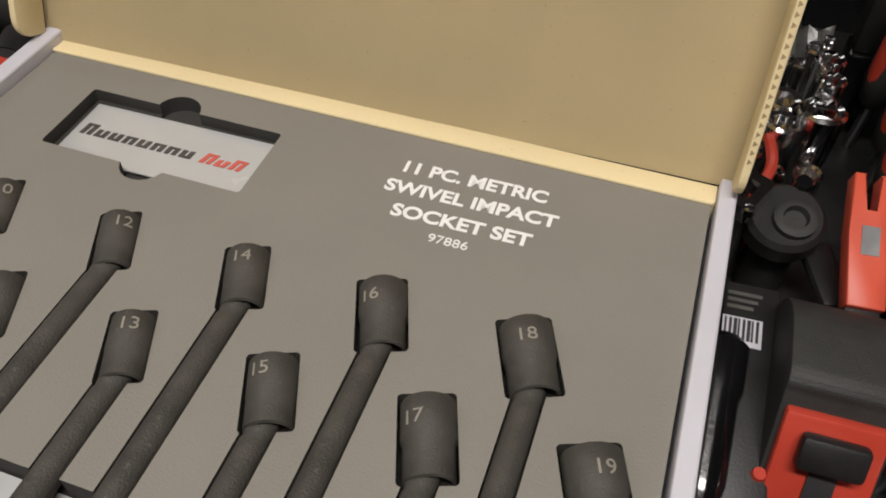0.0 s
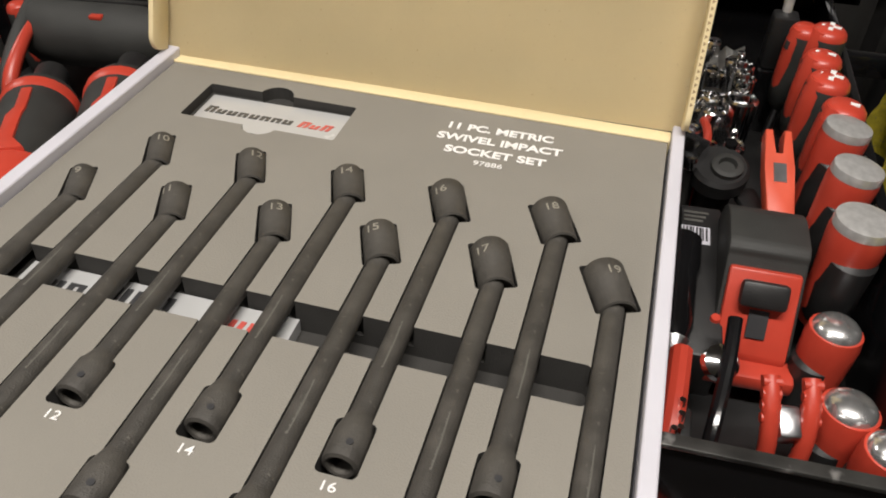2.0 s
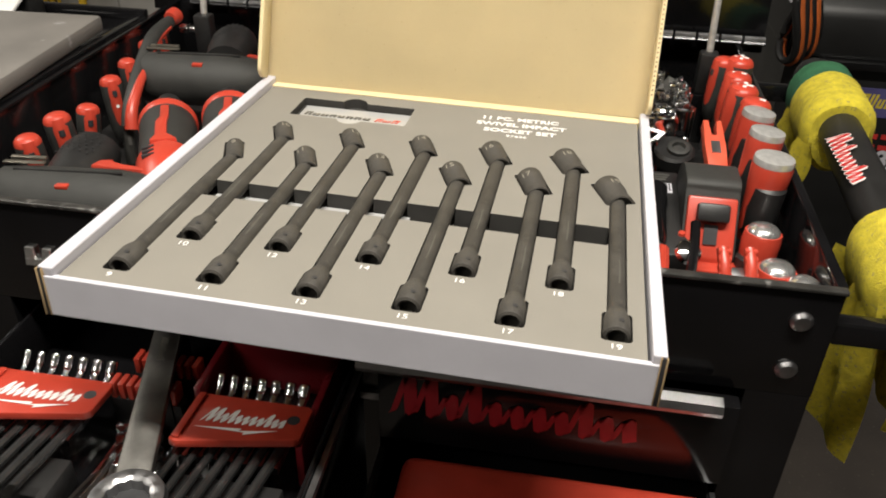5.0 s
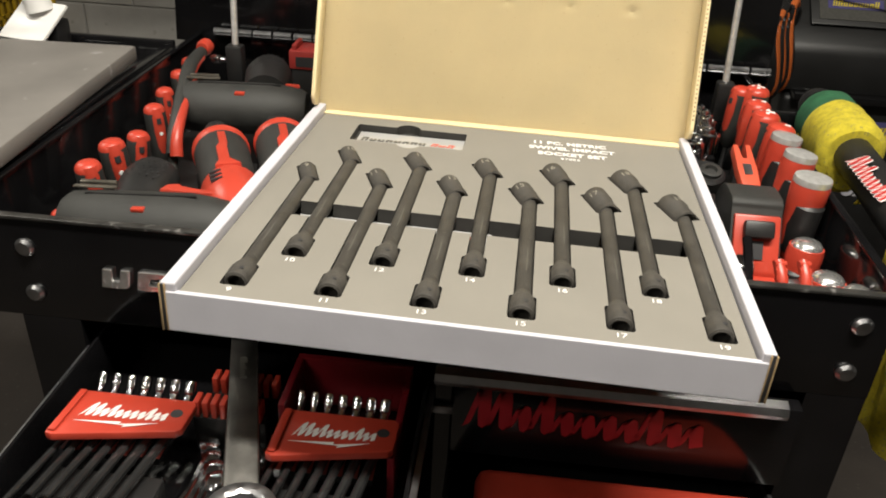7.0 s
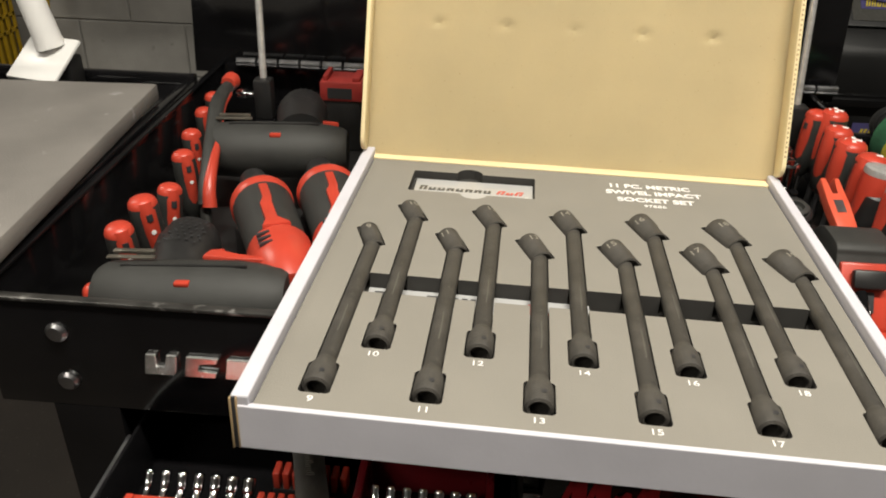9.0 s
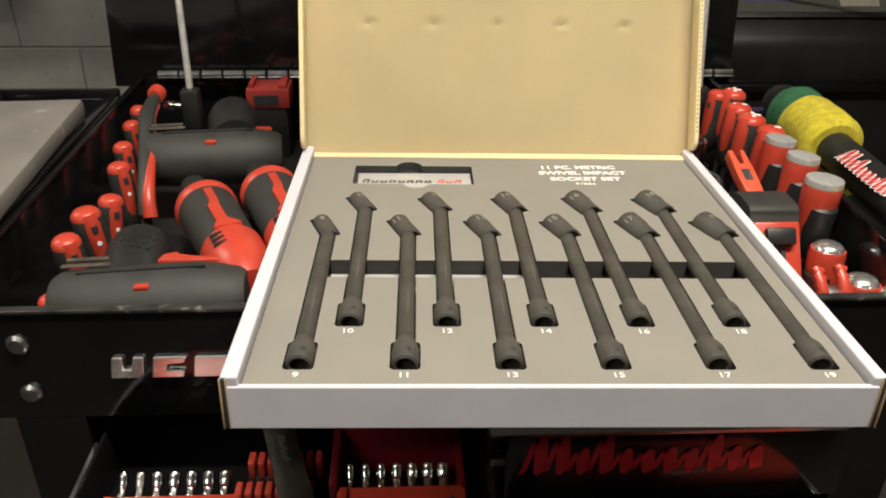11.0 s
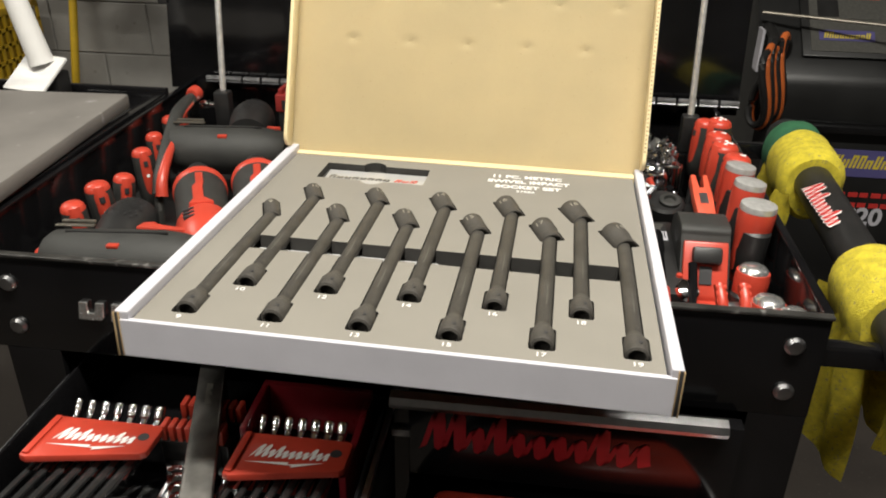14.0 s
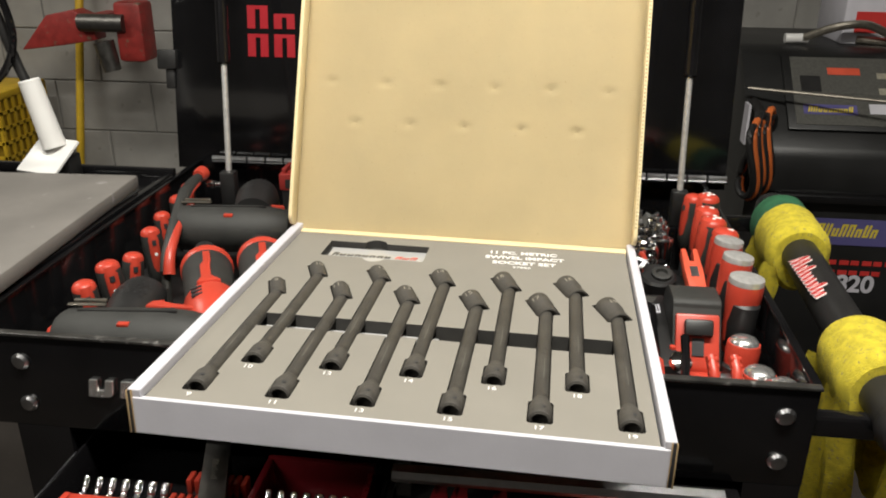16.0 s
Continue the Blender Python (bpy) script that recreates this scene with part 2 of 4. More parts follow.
        prism(bm, [(x + o, y0), (x + step * 0.78 + o, y0), (x + step * 0.78 + o + slant * 0.16 * h, y0 + 0.16 * h), (x + o + slant * 0.16 * h, y0 + 0.16 * h)], 0, 0.0005)
    if under:
        prism(bm, [(-w * 0.5, -h * 0.78), (w * 0.1, -h * 0.7), (w * 0.08, -h * 0.82), (w * 0.42, -h * 0.66), (w * 0.12, -h * 0.95), (w * 0.14, -h * 0.84)], 0, 0.0004)
    ob = part(name, bm, material, parent, "", False)
    ob.matrix_basis = m
    return ob


def script_mark(name, w, h, material, parent, m, slant=0.2, under=False, fat=1.0):
    """A plain stand-in for a flowing brand mark: one brushed ribbon that rises and falls, of its size and colour."""
    tops = (1.0, 1.0, 0.66, 0.96, 0.62, 0.6, 0.64, 0.6, 0.9, 0.62, 0.62)
    n, bm, edge = len(tops), B(), []
    for k in range(n):
        for i in range(12):
            f = (k + i / 12) / n
            up = 0.5 - 0.5 * math.cos(2 * math.pi * i / 12)
            y = -h / 2 + h * (0.08 + (tops[k] - 0.08) * up)
            x = -w / 2 + w * f + slant * (y + h / 2) - 0.1 * h
            t = fat * (w / n) * (0.17 + 0.13 * (i > 6))
            edge.append((bm.verts.new((x - t, y - 0.04 * h, 0)), bm.verts.new((x + t, y + 0.04 * h, 0))))
    for (p, q), (u, v) in zip(edge, edge[1:]):
        bm.faces.new((p, q, v, u))
    if under:
        prism(bm, [(-w * 0.55, -h * 0.82), (w * 0.02, -h * 0.7), (0, -h * 0.86), (w * 0.45, -h * 0.6), (w * 0.06, -h * 1.05), (w * 0.08, -h * 0.9)], -0.0001, 0.0003)
    for v in bm.verts:
        v.co.z += 0.0003
    ob = part(name, bm, material, parent, "", False)
    ob.matrix_basis = m
    return ob


# ---- room ----
bm = B()
box(bm, -4.2, 3.6, -4.0, 2.6, -0.1, 0)
solo("floor", bm, FLOOR, "dark brown speckled concrete garage floor", "floor", kind="structure")
back = solo("wall_back", box(B(), -4.2, 3.6, 2.43, 2.58, 0, 2.8), MORTAR, "grey painted concrete block wall with recessed joints", "wall", kind="structure")
# Unseen walls and ceiling, added to close the room and set bounce light.
solo("wall_left", box(B(), -4.35, -4.2, -4.0, 2.58, 0, 2.8), UNSEEN_WALL, "unseen plain grey garage wall, added for bounce light", "wall", kind="structure")
solo("wall_right", box(B(), 3.6, 3.75, -4.0, 2.58, 0, 2.8), UNSEEN_WALL, "unseen plain grey garage wall, added for bounce light", "wall", kind="structure")
solo("wall_front", box(B(), -4.35, 3.75, -4.15, -4.0, 0, 2.8), UNSEEN_WALL, "unseen plain grey garage wall, added for bounce light", "wall", kind="structure")
solo("ceiling", box(B(), -4.35, 3.75, -4.15, 2.58, 2.8, 2.9), UNSEEN_CEILING, "unseen dull grey garage ceiling, added for bounce light", "ceiling", kind="structure")
# Fixtures out of view; the one at x -2.3 only houses the fill.
for x, y in ((0.25, -0.4), (-1.3, -1.7), (-2.3, 0.7)):
    lamp = thing("unseen_ceiling_light", pose(x, y, 2.8), "long white fluorescent ceiling light, switched on, unseen, one added as fill", "ceiling light", "ceiling lights")
    part("housing", box(B(), -0.64, 0.64, -0.1, 0.1, -0.08, 0, 0.006), WHITE_PLASTIC, lamp)
    for dy in (-0.045, 0.045):
        part("lamp_tube", lathe(B(), (-0.6, dy, -0.1), (1, 0, 0), [(0, 0.013), (1.2, 0.013)], 12), GLOW, lamp)

# ---- tool cart ----
XL, XR, YB, RIM = -0.405, 0.38, 0.585, 0.95
cart = thing("tool_cart", pose(0, 0, 0), "glossy black steel tool cart, lid open, drawers pulled out", "tool cart")
T = 0.003
part("till_front", box(B(), XL, XR, 0, T, 0.85, RIM, 0.001), BLACK_PAINT, cart, "glossy black front panel")
part("till_back", box(B(), XL, XR, YB - T, YB, 0.85, RIM, 0.001), BLACK_PAINT, cart)
part("till_side", box(B(), XL, XL + T, T, YB - T, 0.85, RIM, 0.001), BLACK_PAINT, cart)
part("till_side", box(B(), XR - T, XR, T, YB - T, 0.85, RIM, 0.001), BLACK_PAINT, cart)
part("till_floor", box(B(), XL + T, XR - T, T, YB - T, 0.85, 0.857), BLACK_MATT, cart)
part("front_rim", box(B(), XL - 0.001, XR + 0.001, -0.002, 0.006, RIM - 0.001, RIM + 0.0025, 0.001), WORN_EDGE, cart, "worn front rim")
part("side_rim", box(B(), XR - 0.006, XR + 0.002, 0.006, YB, RIM - 0.001, RIM + 0.0025, 0.001), BLACK_PAINT, cart)
part("side_rim", box(B(), XL - 0.002, XL + 0.006, 0.006, YB, RIM - 0.001, RIM + 0.0025, 0.001), BLACK_PAINT, cart)
CL, CR = -0.362, 0.379
for nm, q in (("side_panel", (CL, CL + 0.003, 0, YB, 0.13, 0.85)), ("side_panel", (CR - 0.003, CR, 0, YB, 0.13, 0.85)), ("back_panel", (CL + 0.003, CR - 0.003, YB - 0.003, YB, 0.13, 0.85)), ("bottom_panel", (CL, CR, 0, YB, 0.127, 0.13)), ("stile", (CL + 0.003, -0.308, 0.0, 0.02, 0.13, 0.85)), ("stile", (0.016, 0.03, 0.0, 0.02, 0.13, 0.85)), ("stile", (0.33, CR - 0.003, 0.0, 0.02, 0.13, 0.85)), ("divider", (0.016, 0.03, 0.02, YB - 0.003, 0.13, 0.85))):
    part(nm, box(B(), *q), BLACK_PAINT, cart)
for x in (-0.344, 0.355):
    for z in (0.922, 0.8755):
        part("bolt", lathe(B(), (x, 0.0, z), (0, -1, 0), [(0, 0.0085), (0.0015, 0.0085), (0.004, 0.006), (0.005, 0.0)], 20), STEEL, cart, "domed steel bolt head")
for x in (CL + 0.06, CR - 0.06):
    for y in (0.07, 0.49):
        w = part("caster", lathe(B(), (x - 0.015, y, 0.06), (1, 0, 0), [(0, 0.05), (0.003, 0.06), (0.027, 0.06), (0.03, 0.05)], 24), BLACK_MATT, cart)
        part("fork", box(B(), x - 0.025, x + 0.025, y - 0.02, y + 0.02, 0.062, 0.128, 0.004), STEEL, cart)
# lid
lid = part("lid", box(B(), -0.442, 0.414, -0.003, 0.003, -0.014, 0.56, 0.001), BLACK_PAINT, cart, "raised glossy black lid")
for x in (-0.442, 0.41):
    part("lid_flange", box(B(), x, x + 0.004, 0.0034, 0.06, 0.012, 0.56, 0.001), BLACK_PAINT, lid)
part("lid_lip", box(B(), -0.437, 0.409, 0.0034, 0.0064, 0.02, 0.05), BLACK_PAINT, lid)
lid.matrix_basis = pose(0, YB + 0.004, RIM, -9)
part("lid_latch", box(box(B(), -0.466, -0.435, -0.012, 0.03, 0.14, 0.17, 0.003), -0.455, -0.44, -0.006, 0.02, 0.11, 0.14, 0.002), BLACK_MATT, lid, "black corner catch")
wordmark("lid_decal", 0.21, 0.034, DECAL_RED, lid, pose(-0.215, -0.0035, 0.222, 90), 5, 0.0, 3)
wordmark("lid_decal", 0.21, 0.034, DECAL_RED, lid, pose(-0.215, -0.0035, 0.18, 90), 5, 0.0, 4)
for k in range(27):
    part("hinge_knuckle", lathe(B(), (-0.38 + k * 0.0295, YB - 0.008, RIM + 0.006), (1, 0, 0), [(0, 0.0045), (0.026, 0.0045)], 10), STEEL, cart)
part("hinge_leaf", box(B(), -0.385, 0.412, YB - 0.024, YB - 0.012, RIM + 0.003, RIM + 0.005), BLACK_PAINT, cart)
for sx, x1 in ((-0.312, -0.321), (0.329, 0.331)):
    p0, p1 = Vector((sx, 0.468, 0.95)), Vector((x1, 0.511, 1.105))
    d = (p1 - p0).normalized()
    strut = part("gas_strut", lathe(B(), p0 + d * 0.012, d, [(0, 0.0042), (0.175, 0.0042)], 14), CAPSTEEL, cart, "steel gas strut rod")
    part("cylinder", lathe(B(), p0 + d * 0.172, d, [(0, 0.006), (0.002, 0.009), (0.2, 0.009), (0.203, 0.005)], 18), BLACK_PAINT, strut)
    part("end_fitting", box(B(), -0.011, 0.011, -0.01, 0.01, -0.03, 0.02, 0.003, 2, Matrix.Translation(p0)), BLACK_MATT, strut)
    sgn = 1 if sx > 0 else -1
    part("ball_stud", lathe(B(), p0 + Vector((sgn * 0.01 if sx > 0 else -0.012, -0.002, 0)), (sgn, 0, 0), [(0, 0.004), (0.008, 0.004), (0.009, 0.006), (0.017, 0.0065), (0.022, 0.004)], 14), CHROME, strut)
    part("stud_bracket", box(B(), sx - 0.012, sx + 0.012, 0.455, 0.481, 0.857, 0.92, 0.002), BLACK_PAINT, strut)
# side shelf
shelf = part("side_shelf", box(box(box(B(), -1.05, XL - 0.004, 0.0, 0.505, 0.935, 0.947, 0.002), -1.05, XL - 0.004, 0.493, 0.505, 0.947, 0.96, 0.002), XL - 0.016, XL - 0.004, 0.0, 0.493, 0.947, 0.956, 0.002), BLACK_PAINT, cart, "black folding side shelf")
part("shelf_bracket", prism(B(), [(-0.41, 0.935), (-0.41, 0.84), (-0.43, 0.835), (-0.75, 0.935)], 0.05, 0.056, Matrix(((1, 0, 0, 0), (0, 0, 1, 0), (0, 1, 0, 0), (0, 0, 0, 1)))), BLACK_PAINT, cart)
# front badge, rail, decals
for k in range(9):
    w, x = (0.026 if k % 3 else 0.025), -0.279 + k * 0.0315
    outer = [(0, 0), (w - 0.003, 0), (w, 0.003), (w + 0.002, 0.0185), (0.003, 0.0185)]
    if k % 3 == 0:
        outer = [(0, 0), (w - 0.003, 0), (w, 0.003), (w + 0.002, 0.0185), (w - 0.006, 0.0185), (w - 0.008, 0.006), (0.009, 0.006), (0.011, 0.0185), (0.003, 0.0185)]
    elif k % 3 == 1:
        outer = [(0, 0), (w - 0.002, 0), (w - 0.001, 0.005), (0.01, 0.0055), (0.0115, 0.013), (w, 0.0135), (w + 0.002, 0.0185), (0.003, 0.0185)]
    bg = part("badge_piece", prism(B(), outer, 0, 0.003, None, 0.0005), BRIGHT, cart, "raised chrome nameplate piece", False)
    bg.matrix_basis = pose(x, -0.0005, 0.8905, 90)

# right-bar closed drawer
dr = part("drawer_front", box(B(), 0.032, 0.328, -0.012, 0.004, 0.752, 0.84, 0.002), BLACK_PAINT, cart, "closed gloss black drawer front")
rail = [(-0.014, 0.836), (-0.022, 0.836), (-0.024, 0.841), (-0.021, 0.847), (-0.012, 0.849), (-0.012, 0.842)]
bm = B()
prism(bm, rail, 0.016, 0.312, Matrix(((0, 0, 1, 0), (1, 0, 0, 0), (0, 1, 0, 0), (0, 0, 0, 1))))
part("pull", bm, STEEL, dr, "ribbed aluminium drawer pull")
script_mark("decal", 0.205, 0.047, DECAL_RED, dr, pose(0.151, -0.0126, 0.806, 90), 0.12)
part("card_holder", box(B(), 0.014, 0.032, -0.006, 0.0, 0.79, 0.798, 0.001), STEEL, cart)


def open_drawer(name, x0, x1, y0, z0, z1, label):
    bm = B()
    box(bm, x0, x1, y0, 0.3, z0, z0 + 0.002)
    box(bm, x0, x0 + 0.003, y0, 0.3, z0, z1, 0.0008)
    box(bm, x1 - 0.003, x1, y0, 0.3, z0, z1, 0.0008)
    box(bm, x0, x1, y0 - 0.012, y0, z0 - 0.01, z1 + 0.004, 0.002)
    d = part(name, bm, BLACK_PAINT, cart, label)
    part("slide", box(B(), x0 - 0.006, x0 - 0.001, y0 + 0.02, 0.0, z1 - 0.012, z1 - 0.006), STEEL, d)
    part("slide", box(B(), x1 + 0.001, x1 + 0.006, y0 + 0.02, 0.0, z1 - 0.012, z1 - 0.006), STEEL, d)
    return d


open_drawer("drawer", -0.3, 0.01, -0.34, 0.775, 0.828, "open drawer full of wrenches")
open_drawer("drawer", 0.036, 0.324, -0.3, 0.68, 0.735, "open lower drawer with red tools")

# side handle with grip
bar = part("handle_bar", tube(B(), [(0.4475, -0.005, 0.925), (0.4525, 0.1, 0.925), (0.4625, 0.3, 0.925), (0.474, 0.53, 0.925)], 0.022, 24), BLACK_MATT, cart, "thick black side handle with rubber grip")
for y in (-0.006, 0.531):
    sg = -1 if y < 0 else 1
    part("end_cap", lathe(B(), (0.4475 if y < 0 else 0.474, y, 0.925), (0, sg, 0), [(0, 0.024), (0.006, 0.0255), (0.018, 0.022), (0.026, 0.012), (0.028, 0)], 24), BLACK_MATT, bar)
for y in (0.004, 0.505):
    part("bracket", box(B(), 0.38, 0.458, y, y + 0.014, 0.9, 0.922, 0.003), BLACK_PAINT, bar)
script_mark("grip_mark", 0.1, 0.024, WHITE_INK, bar, pose(0.4435, 0.256, 0.9442, 0, -35, 0) @ pose(0, 0, 0, 0, 0, -90), 0.2, False, 1.5)
script_mark("grip_mark_fill", 0.099, 0.023, RED_INK, bar, pose(0.4433, 0.256, 0.9446, 0, -35, 0) @ pose(0, 0, 0, 0, 0, -90), 0.2, False, 0.75)


# ---- socket set in its open box ----
BOXM = pose(0.0365, -0.1558, 0.982, -2.2, 0.52, -1.33)


def seat(u, v, w):
    """A pose in the tray, for what lies in it."""
    return BOXM @ pose(u, v, w)


bx = thing("gift_box", BOXM, "open white cardboard box with brown lid, holding a foam tray", "box")
W0, W1, F0, D = -0.1972, 0.201, 0.0165, 0.416
H = -0.0305
bm = B()
box(bm, W0 + 0.003, W1 - 0.003, F0 + 0.002, D, H + 0.0006, H + 0.003)
part("base_panel", bm, KRAFT, bx)
part("front_wall", box(B(), W0 + 0.002, W1 - 0.002, F0, F0 + 0.004, H + 0.0005, 0.0006, 0.0008), WHITE_CARD, bx, "white folded front wall", False)
for x0, x1 in ((W0, W0 + 0.0105), (W1 - 0.0085, W1)):
    part("side_wall", box(B(), x0, x1, F0 + 0.001, D, H + 0.0005, 0.0072, 0.0012), WHITE_CARD, bx, "white double-folded side wall", False)
for sx, x0 in ((1, W0), (-1, W1)):
    # Brown edges with a dark strip between, the shade of the fold painted in.
    for d0, d1, proud, mt, lab in ((-0.0003, 0.0007, 0.0013, EDGE_AND_FLUTE_SHADE, "worn brown folded corner edge"), (0.0007, 0.0032, 0.0003, DARK_INK_AND_SHADE, "dark strip painted as the shade between the folds"), (0.0032, 0.004, 0.001, EDGE_AND_FLUTE_SHADE, "worn brown folded corner edge")):
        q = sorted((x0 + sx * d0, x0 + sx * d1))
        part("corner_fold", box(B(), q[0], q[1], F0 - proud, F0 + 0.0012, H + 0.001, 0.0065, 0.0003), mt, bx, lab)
part("back_wall", box(B(), W0 + 0.0107, W1 - 0.0087, D - 0.0125, D, H + 0.003, 0.0014, 0.0008), KRAFT, bx, "brown folded back ledge")
# foam with pockets
PITCH = 0.0654
SOCK = []
for k in range(11):
    n = 9 + k
    u = -0.1545 + (k // 2) * PITCH + (0.0275 if k % 2 else 0)
    v = 0.0925 if k % 2 else 0.0435
    R = 0.008 + 0.0004 * k
    SOCK.append((n, u, v - 0.002, R, (21, 23, 22, 24, 22, 21.5, 22, 21, 20, 22.5, 21)[k]))
bm = B()
box(bm, W0 + 0.0118, W1 - 0.0105, F0 + 0.0042, D - 0.0128, H + 0.0032, 0.0)
foam_ob = new("foam_tray", bpy.data.meshes.new("foam_tray"))
bm.to_mesh(foam_ob.data)
bm.free()
cut = B()


def arc(cx, cy, r, a0, a1, n=8):
    return [(cx + r * math.cos(radians(a0 + (a1 - a0) * i / n)), cy + r * math.sin(radians(a0 + (a1 - a0) * i / n))) for i in range(n + 1)]


L_SH = 0.182
for n, u, v, R, ang in SOCK:
    s = 0.0066
    prism(cut, rounded(u - 0.0096, u + 0.0096, v - 0.0062, v + 0.024, 0.003), -0.0165, 0.03)
    prism(cut, rounded(u - s, u + s, v + 0.02, v + L_SH + 0.002, 0.001), -0.0145, 0.03)
    t = Matrix.Translation((u + 0.0018, v + L_SH, 0)) @ Matrix.Rotation(radians(ang), 4, "Z")
    prism(cut, rounded(-R - 0.0007, R + 0.0004, -0.003, 0.0335 if n < 16 else 0.036, 0.002), -0.0185, 0.03, t)
prism(cut, rounded(-0.1505, 0.1665, 0.152, 0.179, 0.003), -0.021, 0.03)
prism(cut, rounded(-0.1425, -0.0282, 0.3335, 0.3802, 0.002), -0.0075, 0.03)
prism(cut, arc(-0.0895, 0.3785, 0.0125, 0, 360, 20)[:-1], -0.0095, 0.03)
prism(cut, arc(-0.083, 0.3367, 0.0125, 0, 360, 20)[:-1], -0.0095, 0.03)
bmesh.ops.recalc_face_normals(cut, faces=cut.faces[:])
cut_ob = new("cutter", bpy.data.meshes.new("cutter"))
cut.to_mesh(cut_ob.data)
cut.free()
mod = foam_ob.modifiers.new("pockets", "BOOLEAN")
mod.operation, mod.object, mod.solver, mod.use_self = "DIFFERENCE", cut_ob, "EXACT", True
bpy.context.view_layer.update()
me = bpy.data.meshes.new_from_object(foam_ob.evaluated_get(bpy.context.evaluated_depsgraph_get()))
foam_ob.modifiers.clear()
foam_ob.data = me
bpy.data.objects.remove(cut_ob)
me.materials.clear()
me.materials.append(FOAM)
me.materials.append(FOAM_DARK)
# Top face in the grey foam colour, all other faces in the darker one.
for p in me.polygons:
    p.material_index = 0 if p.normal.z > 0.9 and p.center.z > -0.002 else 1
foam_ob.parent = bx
bmf = bmesh.new()
bmf.from_mesh(me)
long_edges = [e for e in bmf.edges if e.calc_length() > 0.02]
bmesh.ops.subdivide_edges(bmf, edges=long_edges, cuts=5)
bmesh.ops.triangulate(bmf, faces=bmf.faces[:])
bmf.to_mesh(me)
bmf.free()
foam_ob["label"] = "grey die-cut foam tray"
INK = 0.0003
for line, u, v, w, size in (("11 PC. METRIC", 0.0772, 0.379, 0.0734, 0.0112), ("SWIVEL IMPACT", 0.0799, 0.3643, 0.0864, 0.0112), ("SOCKET SET", 0.0801, 0.3487, 0.0686, 0.0112), ("97886", 0.0782, 0.3364, 0.0192, 0.0072)):
    o = letters("printed_line", line, size, WHITE_INK, bx, pose(u, v, INK, 0, 0, 1.4), 0.00034 if size > 0.01 else 0.0)
    o.scale.x = w / max(o.dimensions.x, 1e-4)
for n, u, v, R, ang in SOCK:
    letters("printed_size", str(n), 0.007, WHITE_INK, bx, pose(u - 0.0005, v - 0.0122, INK), 0.00002, 1.2)
# lid of the box: leaning back, with folded side flaps and pressed dents
lidm = pose(0, D - 0.0015, 0.0012, 0, 0, 0.8) @ pose(0, 0, 0, -20)
LH = 0.395
bm = B()
NX, NZ = 110, 110
dents = [(-0.131 + 0.065 * i, 0.13) for i in range(5)] + [(-0.1635 + 0.065 * i, 0.177) for i in range(6)]
grid = {}
for i in range(NX + 1):
    for j in range(NZ + 1):
        x, z = W0 + (W1 - W0) * i / NX, LH * j / NZ
        y = 0.0008 * noise.noise((x * 14, z * 14, 1.0))
        for dx, dz in dents:
            y += 0.0026 * math.exp(-(((x - dx) / 0.0065) ** 2 + ((z - dz) / 0.0035) ** 2))
        grid[i, j] = bm.verts.new((x, y, z))
for i in range(NX):
    for j in range(NZ):
        bm.faces.new((grid[i, j], grid[i + 1, j], grid[i + 1, j + 1], grid[i, j + 1]))
r = bmesh.ops.solidify(bm, geom=bm.faces[:], thickness=0.003)
lidp = part("lid", bm, KRAFT, bx, "brown corrugated lid with pressed dents, raised")
lidp.matrix_basis = lidm
for sx in (W0 - 0.0005, W1 - 0.0035):
    pts = [(-0.004, 0.004), (-0.014, 0.004)] + arc(-0.014, 0.016, 0.012, 270, 180, 6)[1:] + [(-0.026, LH), (-0.004, LH)]
    bm = B()
    prism(bm, [(y, z) for y, z in pts], sx, sx + 0.004, Matrix(((0, 0, 1, 0), (1, 0, 0, 0), (0, 1, 0, 0), (0, 0, 0, 1))), 0.0008)
    fp = part("side_flap", bm, KRAFT, lidp, "folded brown side flap")
    # Flat darker triangles paint the shade inside the corrugated flutes.
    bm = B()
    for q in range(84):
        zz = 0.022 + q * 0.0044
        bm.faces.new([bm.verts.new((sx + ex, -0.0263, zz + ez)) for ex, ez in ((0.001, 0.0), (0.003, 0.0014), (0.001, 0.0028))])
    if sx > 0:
        part("painted_flutes", bm, EDGE_AND_FLUTE_SHADE, fp, "corrugated edge, its flute openings painted as dark triangles", False)
part("hinge_fold", lathe(B(), (W0 + 0.011, D - 0.0125, 0.0006), (1, 0, 0), [(0, 0.0012), (W1 - W0 - 0.021, 0.0012)], 10), KRAFT, bx, "creased hinge fold")
# cards
card = thing("brand_card", BOXM @ pose(-0.0842, 0.3556, -0.0072, 0, 0, 0.8), "white coated card with dark and red marks in a foam recess", "card")
part("sheet", box(B(), -0.0548, 0.0545, -0.021, 0.0215, -0.0002, 0.0006), CARD, card)
wordmark("dark_mark", 0.068, 0.0085, CARD_INK, card, pose(-0.0165, 0.001, 0.0007), 8, 0.12, 11)
wordmark("red_mark", 0.025, 0.0075, CARD_RED, card, pose(0.0335, 0.0002, 0.0007), 3, 0.3, 12)
strip = thing("backing_card", BOXM @ pose(-0.068, 0.1655, -0.0125), "white card with black and red marks under the sockets", "card")
part("sheet", box(B(), -0.08, 0.081, -0.0125, 0.0125, -0.008, 0.0006), CARD, strip)
wordmark("dark_mark", 0.09, 0.014, CARD_INK, strip, pose(-0.03, 0, 0.0007), 7, 0.0, 13)
wordmark("red_mark", 0.032, 0.013, CARD_RED, strip, pose(0.052, 0, 0.0007), 3, 0.1, 14)
